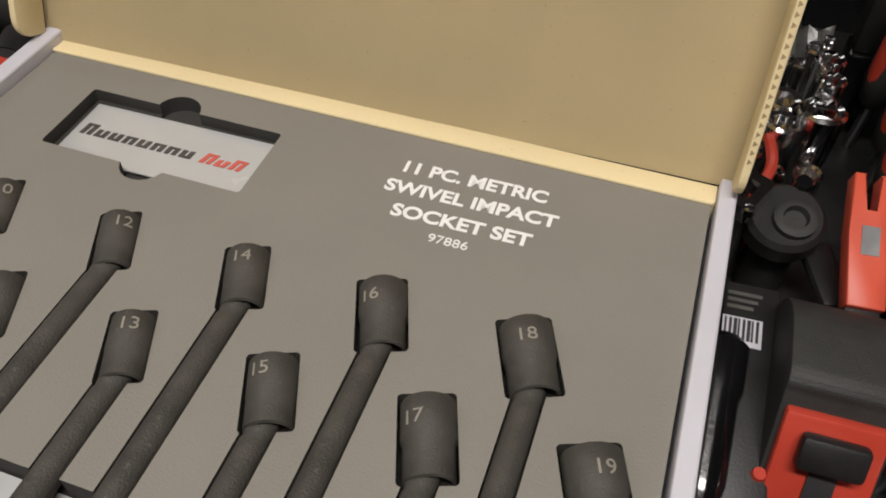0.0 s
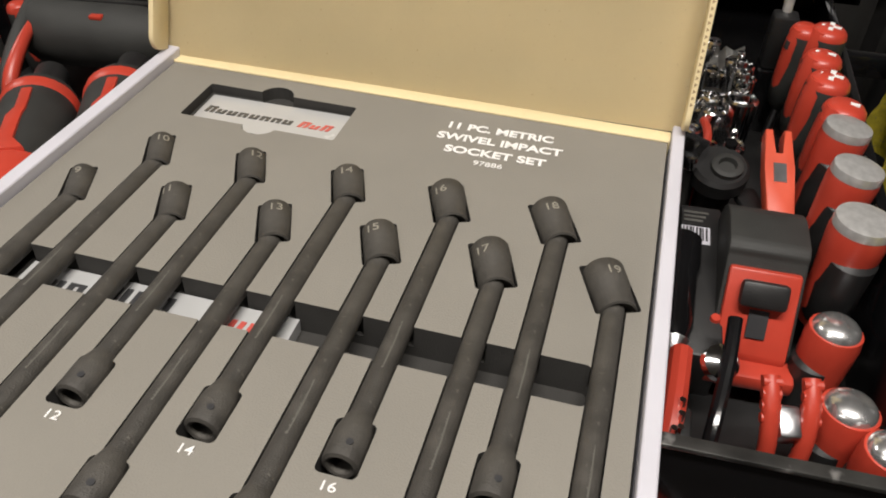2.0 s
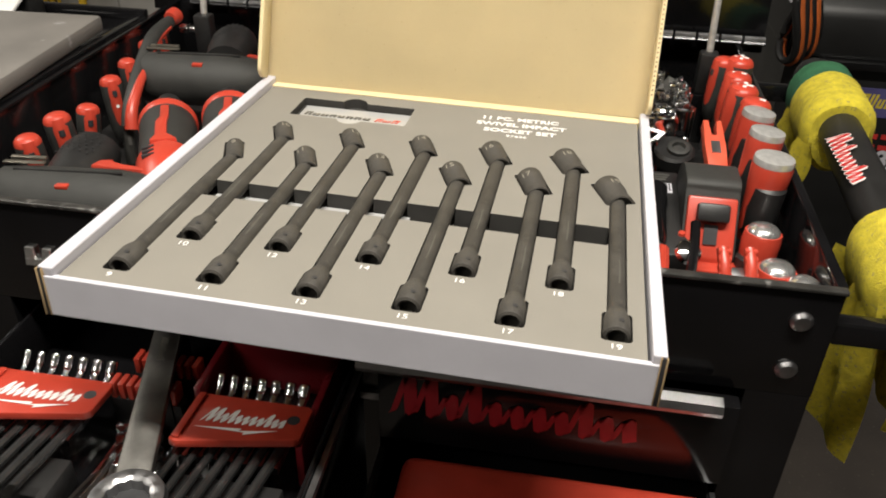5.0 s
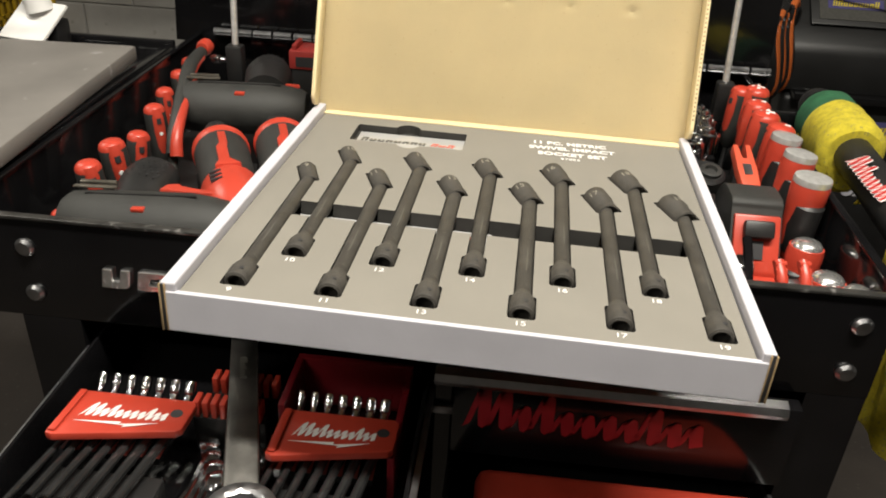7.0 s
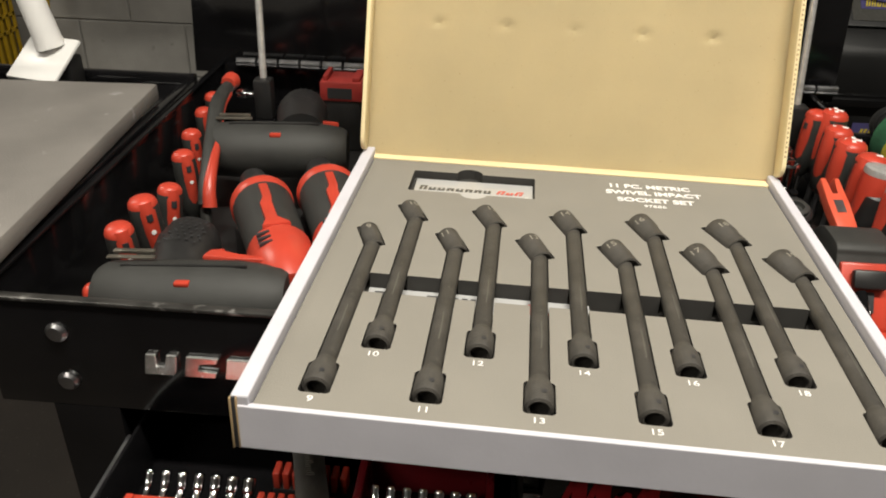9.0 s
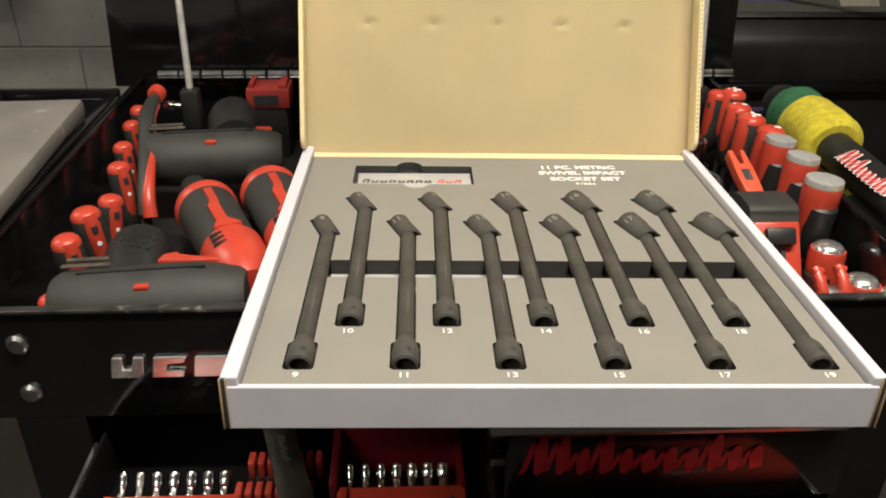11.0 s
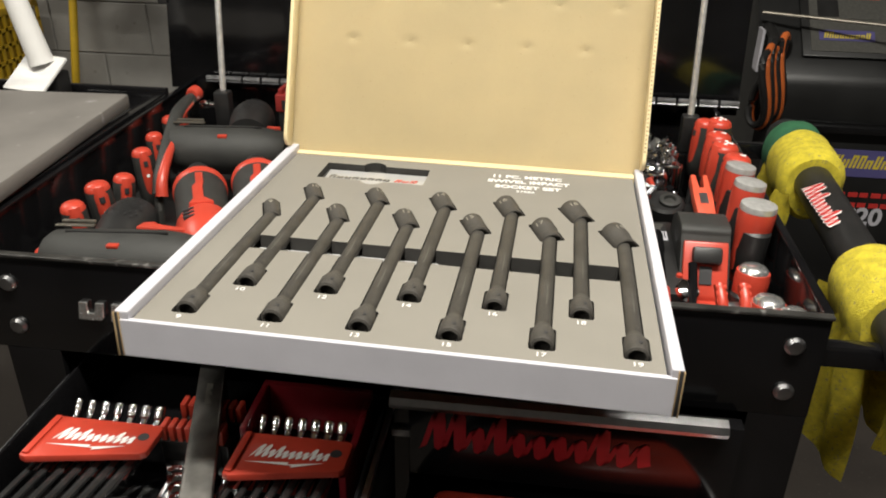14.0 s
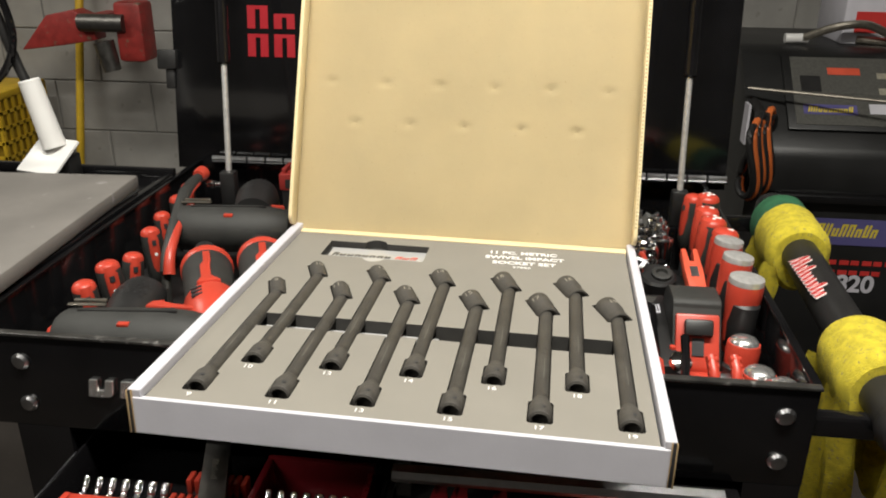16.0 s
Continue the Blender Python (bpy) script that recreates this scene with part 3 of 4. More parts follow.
# sockets
for n, u, v, R, ang in SOCK:
    so = thing("swivel_socket", seat(u, v, -0.0025), f"long black swivel impact socket, size {n}, in grey foam", "socket", "sockets in the foam tray")
    part("drive_end", lathe(B(), (0, 0, 0), (0, 1, 0), [(0.006, 0.0), (0.006, 0.0048), (0.0006, 0.0056), (0, 0.0068), (0.0008, 0.0086), (0.002, 0.009), (0.017, 0.009), (0.0195, 0.0085), (0.027, 0.0066)], 28), STEEL_BLACK, so)
    # Dark disc on the drive end paints the shade of its pin hole.
    part("pin_hole_shade", lathe(B(), (0.002, 0.008, 0.0076), (0, 0, 1), [(0, 0.0018), (0.00135, 0.0018)], 14), DARK_INK_AND_SHADE, so)
    part("shaft", lathe(B(), (0, 0.026, 0), (0, 1, 0), [(0, 0.0064), (0.004, 0.0061), (L_SH - 0.034, 0.0061), (L_SH - 0.0325, 0.0056), (L_SH - 0.03, 0.0061), (L_SH - 0.024, 0.0058)], 24), STEEL_BLACK, so)
    hd = new("head", bpy.data.meshes.new("head"))
    if n >= 16:
        prof = [(0.004, 0.0), (0.002, R * 0.72), (0, R * 0.8), (0.0006, R * 0.9), (0.0145, R * 0.91), (0.0175, R), (0.0325, R), (0.0335, R * 0.95), (0.0335, R * 0.75), (0.021, R * 0.7), (0.021, 0)]
    else:
        prof = [(0.004, 0.0), (0.002, R * 0.75), (0, R * 0.84), (0.0006, R * 0.97), (0.0135, R * 0.975), (0.0143, R), (0.0295, R), (0.0308, R * 0.95), (0.0308, R * 0.74), (0.019, R * 0.7), (0.019, 0)]
    finish(hd, lathe(B(), (0, 0, 0), (0, 1, 0), prof, 32), STEEL_BLACK)
    hd.parent = so
    hd.matrix_basis = pose(0.0026, L_SH - 0.001, -0.0012, 3, 0, ang)
    roll = [-6, 14, -30, 24, 6, -8, -26, -32, -34, -8, 10][n - 9]
    mk = letters("size_mark", str(n), 0.0082, ENGRAVE, hd, Matrix.Rotation(radians(roll), 4, "Y") @ pose(0, 0.0235, R + 0.00005), 0.0, 1.15, wrap=R)
    bm = B()
    rnd = random.Random(n)
    pts = [(-0.0009, 0.055)]
    for q in range(18):
        y = 0.056 + q * 0.0018
        pts += [(-0.0002 - 0.0008 * rnd.random(), y), (-0.0001, y + 0.0009)]
    pts += [(0.0001, 0.088), (0.0006, 0.07), (0.0003, 0.055)]
    prism(bm, pts, 0.00606, 0.00618)
    o = part("shaft_mark", bm, SHAFT_MARK, so, "faint engraved marking")
    o.matrix_basis = Matrix.Rotation(radians(10), 4, "Y") @ pose(0, 0, 0)

# ---- mat on the side shelf ----
solo("foam_mat", box(B(), -0.59, 0.0, -0.4, 0.0, 0.0, 0.02, 0.004, 2), MAT_GREY, "thick worn grey rubber mat lying on the side shelf", "mat", m=pose(-0.421, 0.412, 0.957, 0, 0, 3.5))

# ---- tools in the left half ----
FL = 0.857


def screwdriver(x, y, z, r, label, dx=0.0, dy=0.0, cap=None, mark=False, group="screwdrivers", face=-60):
    s = thing("screwdriver", pose(x, y, z, 0, 0, face + 90), label, "screwdriver", group)
    d = Vector((dx, dy, -1))
    d.rotate(Euler((0, 0, -radians(face + 90))))
    d.normalize()
    w = Vector((0, -1, 0))
    if cap:
        top = 0.0055 if cap == 1 else 0.004
        part("handle", lathe(B(), (0, 0, 0), d, [(top, r * 0.97), (0.011, r * 1.03), (0.022, r * 1.0), (0.05, r * 0.88), (0.07, r * 0.9), (0.086, r * 0.7), (0.09, r * 0.4)], 28), RED, s)
        if cap == 1:
            part("strike_cap", lathe(B(), (0, 0, 0), d, [(0, 0), (0.0004, r * 0.8), (0.0015, r * 0.97), (0.004, r), (0.0075, r)], 28), CAPSTEEL, s, "polished steel striking cap")
        else:
            part("strike_cap", lathe(B(), (0, 0, 0), d, [(-0.004, 0), (-0.0032, r * 0.4), (-0.0012, r * 0.68), (0.0015, r * 0.84), (0.005, r * 0.9)], 28), BRIGHT, s, "domed chrome cap")
        pr = [d * t + w * r * k for t, k in ((0.02, 0.35), (0.028, 0.3), (0.05, 0.22), (0.075, 0.22), (0.086, 0.1))]
        part("grip_pad", tube(B(), pr, 0, 22, [r * 0.35, r * 0.86, r * 0.86, r * 0.84, r * 0.5]), BLACK_MATT, s, "black rubber grip")
    else:
        part("handle", lathe(B(), (0, 0, 0), d, [(0.005, r * 0.93), (0.0085, r * 1.0), (0.024, r * 1.02), (0.04, r * 1.0), (0.06, r * 0.97), (0.074, r * 0.76), (0.08, r * 0.4)], 26), RUBBER, s, "black rubber grip")
        part("end_cap", lathe(B(), (0, 0, 0), d, [(-0.001, 0), (-0.0002, r * 0.5), (0.0016, r * 0.78), (0.0042, r * 0.93), (0.007, r * 0.985), (0.0095, r * 1.0)], 26), RED, s, "red domed end")
        pr = [d * t + w * r * k for t, k in ((0.003, 0.38), (0.012, 0.47), (0.03, 0.5), (0.05, 0.49), (0.074, 0.34))]
        st = part("stripe", tube(B(), pr, 0, 14, [r * 0.58, r * 0.66, r * 0.65, r * 0.58, r * 0.4]), RED, s, "red front stripe")
        if not mark:
            # Solid dark stub in place of the shaded hanging hole.
            part("hanging_hole_shade", tube(B(), [d * 0.0125 + w * r * 0.93, d * 0.0195 + w * r * 0.95], r * 0.27, 12), DARK_INK_AND_SHADE, st)
        if group == "screwdrivers":
            part("tip_symbol", lathe(B(), d * 0.031 + w * r * 1.12, w, [(0, r * 0.17), (r * 0.05, r * 0.17), (r * 0.05, 0)], 14), WHITE_INK, st)
    if mark:
        bm = box(B(), -r * 0.5, r * 0.5, -r * 0.12, r * 0.12, -0.0006, 0.0006, m=pose(0, 0, 0.0001, 0, 0, 45))
        if mark == "x":
            box(bm, -r * 0.5, r * 0.5, -r * 0.12, r * 0.12, -0.0005, 0.0007, m=pose(0, 0, 0.0001, 0, 0, -45))
        part("mark", bm, WHITE_INK, s, "white tip mark")
    part("shank", lathe(B(), d * 0.078, d, [(0, 0.0035), (max(0.004, (z - FL) / abs(d.z) - 0.078), 0.0035)], 10), STEEL, s)
    return s


for x, y, z, r, dx, dy, lab in (
    (-0.385, 0.485, 0.942, 0.0125, 0.0, 0.0, "red and black screwdriver standing in the till corner"),
    (-0.378, 0.43, 0.942, 0.013, 0.05, 0.0, "red topped black screwdriver standing beside bent pliers"),
    (-0.368, 0.36, 0.942, 0.0135, 0.05, 0.0, "black gripped screwdriver with red top"),
    (-0.352, 0.292, 0.946, 0.0145, 0.05, 0.0, "red screwdriver with hanging hole and black grip"),
    (-0.338, 0.22, 0.942, 0.0145, -0.1, -0.1, "short red screwdriver leaning between others"),
    (-0.349, 0.178, 0.948, 0.0165, 0.08, 0.05, "large black and red screwdriver with hanging hole"),
    (-0.349, 0.127, 0.946, 0.0155, 0.02, 0.1, "red screwdriver standing behind a cordless tool"),
    (-0.348, 0.028, 0.93, 0.012, 0.0, 0.0, "short red screwdriver beside the front panel"),
    (-0.338, 0.052, 0.932, 0.0115, 0.0, 0.0, "small red and black screwdriver in the corner"),
):
    screwdriver(x, y, z, r * 0.84, lab, dx, dy, face=-50)


def bend(pts, n=6):
    pts = [Vector(p) for p in pts]
    out = []
    for i in range(len(pts) - 1):
        a, b, c, d = pts[max(i - 1, 0)], pts[i], pts[i + 1], pts[min(i + 2, len(pts) - 1)]
        for k in range(n):
            t = k / n
            out.append(0.5 * ((2 * b) + (c - a) * t + (2 * a - 5 * b + 4 * c - d) * t * t + (3 * b - a - 3 * c + d) * t ** 3))
    return out + [pts[-1]]


pl = thing("pliers", pose(0, 0, 0), "pliers with curved black and red grips standing upright", "pliers")
path = bend([(-0.352, 0.452, 0.962), (-0.347, 0.4, 0.96), (-0.336, 0.35, 0.952), (-0.328, 0.303, 0.938), (-0.325, 0.274, 0.92), (-0.323, 0.262, 0.9)])
part("grip", tube(B(), path, 0, 14, [0.0075 + 0.0018 * math.sin(i * 0.2) for i in range(len(path))]), RUBBER, pl, "black cushioned grip")
p2 = [p + Vector((0.0065, -0.003, -0.002)) for p in path[2:]]
part("grip_edge", tube(B(), p2, 0, 12, [0.0032 + 0.0048 * i / len(p2) for i in range(len(p2))]), RED, pl, "red grip edging")
part("jaw", tube(B(), [(-0.323, 0.266, 0.902), (-0.322, 0.258, 0.88), (-0.322, 0.255, 0.858)], 0.006, 10), DULL, pl, "dull steel jaw")
part("grip_end", lathe(B(), (-0.352, 0.468, 0.965), (0, -1, 0), [(-0.009, 0), (-0.008, 0.006), (-0.002, 0.0105), (0.006, 0.0105), (0.014, 0.008)], 20), RED, pl)


def cordless(name, m, label, L=0.185, r=0.033, gx=-0.022, gz=0.0):
    t = thing(name, m, label, "cordless tool")
    bm = B()
    lathe(bm, (-L / 2, 0, 0), (1, 0, 0), [(0, 0.0), (0, r * 0.8), (0.008, r * 0.95), (0.03, r), (L * 0.72, r), (L * 0.85, r * 0.92), (L - 0.006, r * 0.82), (L, r * 0.7), (L, 0)], 14, 0.95)
    part("motor_housing", bm, RUBBER, t, "dark grey motor housing")
    part("housing_seam", box(B(), -L * 0.36, L * 0.3, -0.0012, 0.0012, r * 0.9, r * 0.965, 0.0004), BLACK_MATT, t)
    part("red_slot", box(B(), -0.007, 0.005, -r * 0.66, -r * 0.46, r * 0.7, r * 0.82, 0.001, m=pose(0, 0, 0)), RED, t, "small red slot")
    bm = B()
    lathe(bm, (gx, r * 0.5, 0.002 + gz), (-0.1, 1, 0.06), [(0, r * 0.8), (0.015, r * 0.82), (0.035, r * 0.88), (0.055, r * 0.9), (0.072, r * 0.78), (0.08, r * 0.4), (0.081, 0)], 20, 0.9)
    part("grip", bm, BLACK_MATT, t, "textured black grip")
    # Flush dark dots give the grip dimples their shade; nothing is recessed.
    bm = B()
    for i in range(6):
        for j in range(7):
            lathe(bm, (gx - 0.004 + (i - 2.5) * 0.0062 + (j % 2) * 0.003, r * 0.5 + 0.028 + j * 0.0058, 0.006 + gz + r * 0.8 - abs(i - 2.5) ** 2 * 0.0008), (0, 0.1, 1), [(-0.0002, 0.0013), (0.0002, 0.0013), (0.0002, 0)], 6)
    part("grip_dimple_shade", bm, DARK_INK_AND_SHADE, t)
    bm = B()
    prism(bm, [(0.0, r * 0.86), (0.004, r * 1.22), (0.017, r * 1.3), (0.013, r * 1.1), (0.03, r * 0.98), (0.062, r * 0.86), (0.064, r * 0.7), (0.03, r * 0.76)], r * 0.5, r * 0.72, None, 0.002)
    part("trigger_guard", bm, RED, t, "red trim and trigger")
    part("belt_clip", box(box(B(), -0.07, -0.03, r * 0.2, r * 0.36, r * 0.98, r * 1.03, 0.0006), -0.068, -0.034, r * 0.5, r * 0.64, r * 0.95, r * 1.05, 0.0006), BRASSY, t, "wire belt clip")
    return t


cordless("impact_driver", pose(-0.258, 0.06, FL + 0.064, 0, -2, 2), "dark grey and red cordless driver lying by the front panel", 0.155, 0.032)
cordless("impact_driver", pose(-0.262, 0.348, FL + 0.072, 0, 0, 6), "dark grey and red cordless drill lying across the till", 0.15, 0.033, 0.022, 0.012)
for m, lab in ((pose(-0.25, 0.224, 0.93, 0, 0, -46), "black and red cordless ratchet lying at a slant"), (pose(-0.19, 0.25, 0.934, 0, 0, -50), "black and red cordless grinder partly under the box")):
    g = thing("cordless_ratchet", m @ Matrix.Scale(1.05, 4), lab, "cordless tool")
    part("body", lathe(B(), (0, 0, 0), (1, -0.35, -0.02), [(-0.012, 0), (-0.01, 0.018), (0.0, 0.0255), (0.02, 0.0275), (0.06, 0.0265), (0.1, 0.0255)], 26), RUBBER, g)
    part("end_ring", lathe(B(), (0, 0, 0), (1, -0.35, -0.02), [(0.008, 0.0265), (0.01, 0.029), (0.017, 0.029), (0.02, 0.0275)], 26), RED, g)
    part("stripe", prism(B(), [(0.024, -0.0035), (0.05, -0.0035), (0.06, -0.0075), (0.09, -0.0075), (0.101, -0.012), (0.101, 0.012), (0.088, 0.003), (0.06, 0.003), (0.05, 0.0045), (0.024, 0.0045)], 0.02, 0.0281, pose(0, 0, 0, 0, 1, -19.3), 0.0012), RED, g)
    nose = part("nose", lathe(B(), Vector((1, -0.35, -0.02)).normalized() * 0.1, (1, -0.35, -0.02), [(0, 0.0262), (0.004, 0.0275), (0.03, 0.0265), (0.05, 0.021), (0.06, 0.015), (0.061, 0)], 26), RED, g)
    # Dark bars laid on the nose stand for shaded vent openings.
    bm = B()
    for k in range(3):
        box(bm, 0.108 + k * 0.007, 0.1105 + k * 0.007, -0.013, -0.002, 0.0252 - 0.0004 * k, 0.0279 - 0.0004 * k, m=pose(0, 0, 0, 12, 1, -19.3))
    part("vent_shade", bm, DARK_INK_AND_SHADE, nose)
    part("tail", lathe(B(), Vector((1, -0.35, -0.02)).normalized() * -0.045, (1, -0.35, -0.02), [(0, 0.01), (0.004, 0.013), (0.03, 0.014), (0.036, 0.02)], 20), BLACK_MATT, g)
    part("foot", box(B(), 0.0, 0.03, -0.03, 0.01, (0.857 - m.translation.z) / 1.05, -0.02, 0.004), BLACK_MATT, g)
rb = thing("battery_charger", pose(-0.232, 0.535, FL), "red and black plastic battery housing at the back", "battery")
part("shell", box(B(), -0.02, 0.03, -0.015, 0.025, 0, 0.07, 0.004), BLACK_MATT, rb)
part("top_cover", box(box(box(B(), -0.022, 0.034, -0.018, 0.028, 0.07, 0.096, 0.002), -0.018, -0.012, -0.014, 0.024, 0.095, 0.103, 0.001), 0.02, 0.03, -0.014, 0.024, 0.095, 0.101, 0.001), RUST_RED, rb)
# Thin dark plate for the shaded hollow; the cover itself is closed.
part("contact_slot_shade", box(B(), -0.012, 0.02, -0.019, -0.0175, 0.074, 0.088), DARK_INK_AND_SHADE, rb)

# ---- tools in the right half ----
for x, y, z, r, dx, dy, cap, mark, lab in (
    (0.343, 0.44, 0.974, 0.013, -0.05, 0, None, "", "red topped screwdriver at the back of the row"),
    (0.36, 0.435, 0.977, 0.0155, -0.05, 0, None, "x", "red screwdriver with a white cross on top"),
    (0.353, 0.395, 0.972, 0.0155, -0.05, 0, None, "i", "red screwdriver with a white slot mark on top"),
    (0.354, 0.358, 0.972, 0.0165, -0.06, 0, None, "x", "red screwdriver with a white cross on its domed top"),
    (0.361, 0.318, 0.972, 0.016, -0.08, 0, None, "i", "red screwdriver with a white bar on top"),
    (0.359, 0.289, 0.972, 0.0165, -0.1, -0.04, 1, "", "red and black demolition screwdriver with steel strike cap"),
    (0.357, 0.231, 0.976, 0.0165, -0.1, -0.04, 1, "", "red and black demolition screwdriver with dull steel cap"),
    (0.355, 0.179, 0.973, 0.018, -0.04, -0.02, 1, "", "red and black chisel with scratched steel cap"),
    (0.35, 0.135, 0.923, 0.0165, -0.05, -0.1, 2, "", "stubby red driver with shiny chrome cap"),
    (0.351, 0.074, 0.923, 0.0165, -0.05, -0.1, 2, "", "stubby red driver with polished chrome cap"),
    (0.366, 0.045, 0.928, 0.0145, -0.05, 0.0, 2, "", "small red driver with chrome cap in the corner"),
):
    screwdriver(x, y, z, r, lab, dx, dy, cap, mark, "row of upright drivers", -75 if cap == 1 else -150)

kn = thing("utility_knife", pose(0.32, 0.276, 0.932, 22, 0, 4), "faded red forked utility knife standing on end", "knife")
bm = B()
prism(bm, [(-0.0095, -0.04), (0.0095, -0.04), (0.0105, 0.0), (0.0095, 0.034), (0.0035, 0.034), (0.0035, 0.012), (-0.0035, 0.012), (-0.0035, 0.034), (-0.0095, 0.034), (-0.0105, 0.0)], -0.006, 0.006, None, 0.001)
part("body", bm, ORANGE, kn)
part("window", box(B(), -0.0045, 0.0045, -0.012, 0.004, 0.006, 0.0066), STEEL, kn)
part("shoe", box(B(), -0.009, 0.009, -0.07, -0.035, -0.012, 0.002, 0.002), BLACK_MATT, kn)

tp = thing("tape_measure", pose(0.306, 0.183, FL + 0.013), "red and black tape measure with black locking slider", "tape measure")
YZ = Matrix(((0, 0, 1, 0), (1, 0, 0, 0), (0, 1, 0, 0), (0, 0, 0, 1)))
prof = [(-0.05, 0.0), (-0.05, 0.02), (-0.018, 0.07)] + arc(-0.008, 0.066, 0.012, 140, 95, 4) + arc(0.012, 0.044, 0.034, 90, 0, 8) + [(0.046, 0.0)]
part("case", prism(B(), prof, -0.0245, 0.0245, YZ, 0.004), RUBBER, tp, "black rubber overmould")
bm = B()
prism(bm, [(-0.056, 0.0), (-0.056, 0.02), (-0.026, 0.0665), (-0.02, 0.064), (-0.04, 0.03), (-0.04, 0.0)], -0.022, 0.022, YZ, 0.002)
part("face_plate", bm, RED, tp, "red front plate")
SLOPE = pose(0, -0.041, 0.0443, 57.5)
part("lock_slider", box(B(), -0.0145, 0.0145, 0.004, 0.021, 0.0, 0.009, 0.003, m=SLOPE), BLACK_MATT, tp, "ribbed black locking slider")
# Flat dark patch on the slope for the shade in the tape slot.
part("tape_slot_shade", box(B(), -0.006, 0.006, -0.016, 0.002, 0.0, 0.0012, m=SLOPE), DARK_INK_AND_SHADE, tp)
part("tape_foot", box(B(), -0.028, 0.028, -0.07, -0.05, 0.004, 0.016, 0.003), RED, tp)
# Added base block, so the raised case meets the till floor.
part("hidden_base", box(B(), -0.018, 0.018, -0.03, 0.03, -0.013, 0.001, 0.002), BLACK_MATT, tp)
part("screw", lathe(B(), (0.0245, -0.012, 0.05), (1, 0, 0), [(0, 0.004), (0.002, 0.0035)], 12), RED, tp)

pc = thing("pliers", pose(0.315, 0.07, 0.895, 25, 0, 8), "short red pliers with steel pin, handles up", "pliers")
for sx in (-1, 1):
    pth = bend([(sx * 0.011, 0.02, 0.035), (sx * 0.0105, 0.0, 0.03), (sx * 0.009, -0.02, 0.01), (sx * 0.008, -0.03, -0.03)])
    part("handle", tube(B(), pth, 0.005, 12), RED, pc)
    bm = B()
    for k in range(4):
        lathe(bm, (sx * 0.0108, 0.016 - k * 0.006, 0.0365 - k * 0.0026), (1, 0, 0), [(-0.005, 0.0028), (0.005, 0.0028)], 10)
    part("grip_rib", bm, RED, pc)
part("pivot", box(B(), -0.006, 0.006, -0.012, 0.006, 0.012, 0.03, 0.002), STEEL, pc)
pq = thing("snap_ring_pliers", pose(0.275, 0.085, FL), "dark steel pliers with red dipped handles", "pliers")
part("handle", tube(B(), bend([(0.012, 0.03, 0.075), (0.01, 0.0, 0.06), (0.004, -0.04, 0.04), (0.0, -0.06, 0.01)]), 0.0045, 10), BLACK_PAINT, pq)
part("handle", tube(B(), bend([(-0.014, 0.02, 0.05), (-0.016, -0.02, 0.045), (-0.018, -0.05, 0.03), (-0.018, -0.065, 0.01)]), 0.007, 10), RED, pq)
part("pivot", lathe(B(), (0.006, 0.01, 0.055), (0.3, -0.5, 1), [(0, 0.011), (0.006, 0.011), (0.009, 0.006)], 16), CHROME, pq)
for i, (x, y, s) in enumerate(((0.257, 0.03, 0.05), (0.262, 0.055, 0.045), (0.25, 0.085, 0.04))):
    hk = thing("hex_key_holder", pose(x, y, FL), "small red and black plastic key holder", "tool", "small parts in the corner")
    part("block", box(B(), -0.007, 0.007, -0.012, 0.012, 0, s, 0.002), RED if i % 2 == 0 else BLACK_MATT, hk)
    for k in range(3):
        part("key", lathe(B(), (0, -0.008 + 0.008 * k, s), (0, 0, 1), [(0, 0.002), (0.006 + 0.002 * k, 0.002)], 6), CHROME, hk)

fl = thing("flashlight", pose(0.257, 0.16, FL), "slim black flashlight standing in a card package", "flashlight")
part("barrel", lathe(B(), (0, -0.03, 0.045), (0, 1, 0.25), [(-0.012, 0.0), (-0.011, 0.009), (0.0, 0.0115), (0.04, 0.0115), (0.045, 0.013), (0.068, 0.013), (0.072, 0.009), (0.073, 0)], 24), BLACK_PAINT, fl)
part("bezel", lathe(B(), (0, -0.044, 0.041), (0, 1, 0.25), [(-0.006, 0.006), (0, 0.009), (0.004, 0.01)], 16), STEEL, fl)
part("stand", box(B(), -0.008, 0.008, -0.02, 0.03, 0, 0.045, 0.002), BLACK_MATT, fl)
pk = thing("package_card", pose(0.268, 0.185, 0.905, 8, 0, 2), "black product package with white barcode label", "package")
part("sleeve", box(B(), -0.011, 0.017, -0.075, 0.055, -0.048, 0.006, 0.002), BLACK_MATT, pk)
part("barcode_label", box(B(), -0.0105, 0.009, 0.018, 0.034, 0.006, 0.0065), WHITE_CARD, pk)
bm = B()
for k in range(8):
    box(bm, -0.0095 + k * 0.0022, -0.0085 + k * 0.0022 + (k % 3) * 0.0004, 0.021, 0.033, 0.0065, 0.0068)
part("barcode", bm, DARK_INK_AND_SHADE, pk)
bm = B()
for k in range(3):
    box(bm, -0.009, 0.004 + 0.002 * k, 0.039 + 0.004 * k, 0.041 + 0.004 * k, 0.006, 0.0064)
part("small_print", bm, LABEL_GREY, pk)
part("red_button", lathe(B(), (0.012, -0.045, 0.006), (0, 0, 1), [(0, 0.0035), (0.0025, 0.003)], 12), RED, pk)

tl = thing("filter_cup_tool", pose(0.283, 0.295, FL), "black round clamp tool with central hub", "tool")
part("plate", lathe(B(), (0, 0, 0.05), (0, -0.25, 1), [(0, 0.022), (0.012, 0.022), (0.015, 0.019), (0.015, 0)], 30), BLACK_MATT, tl)
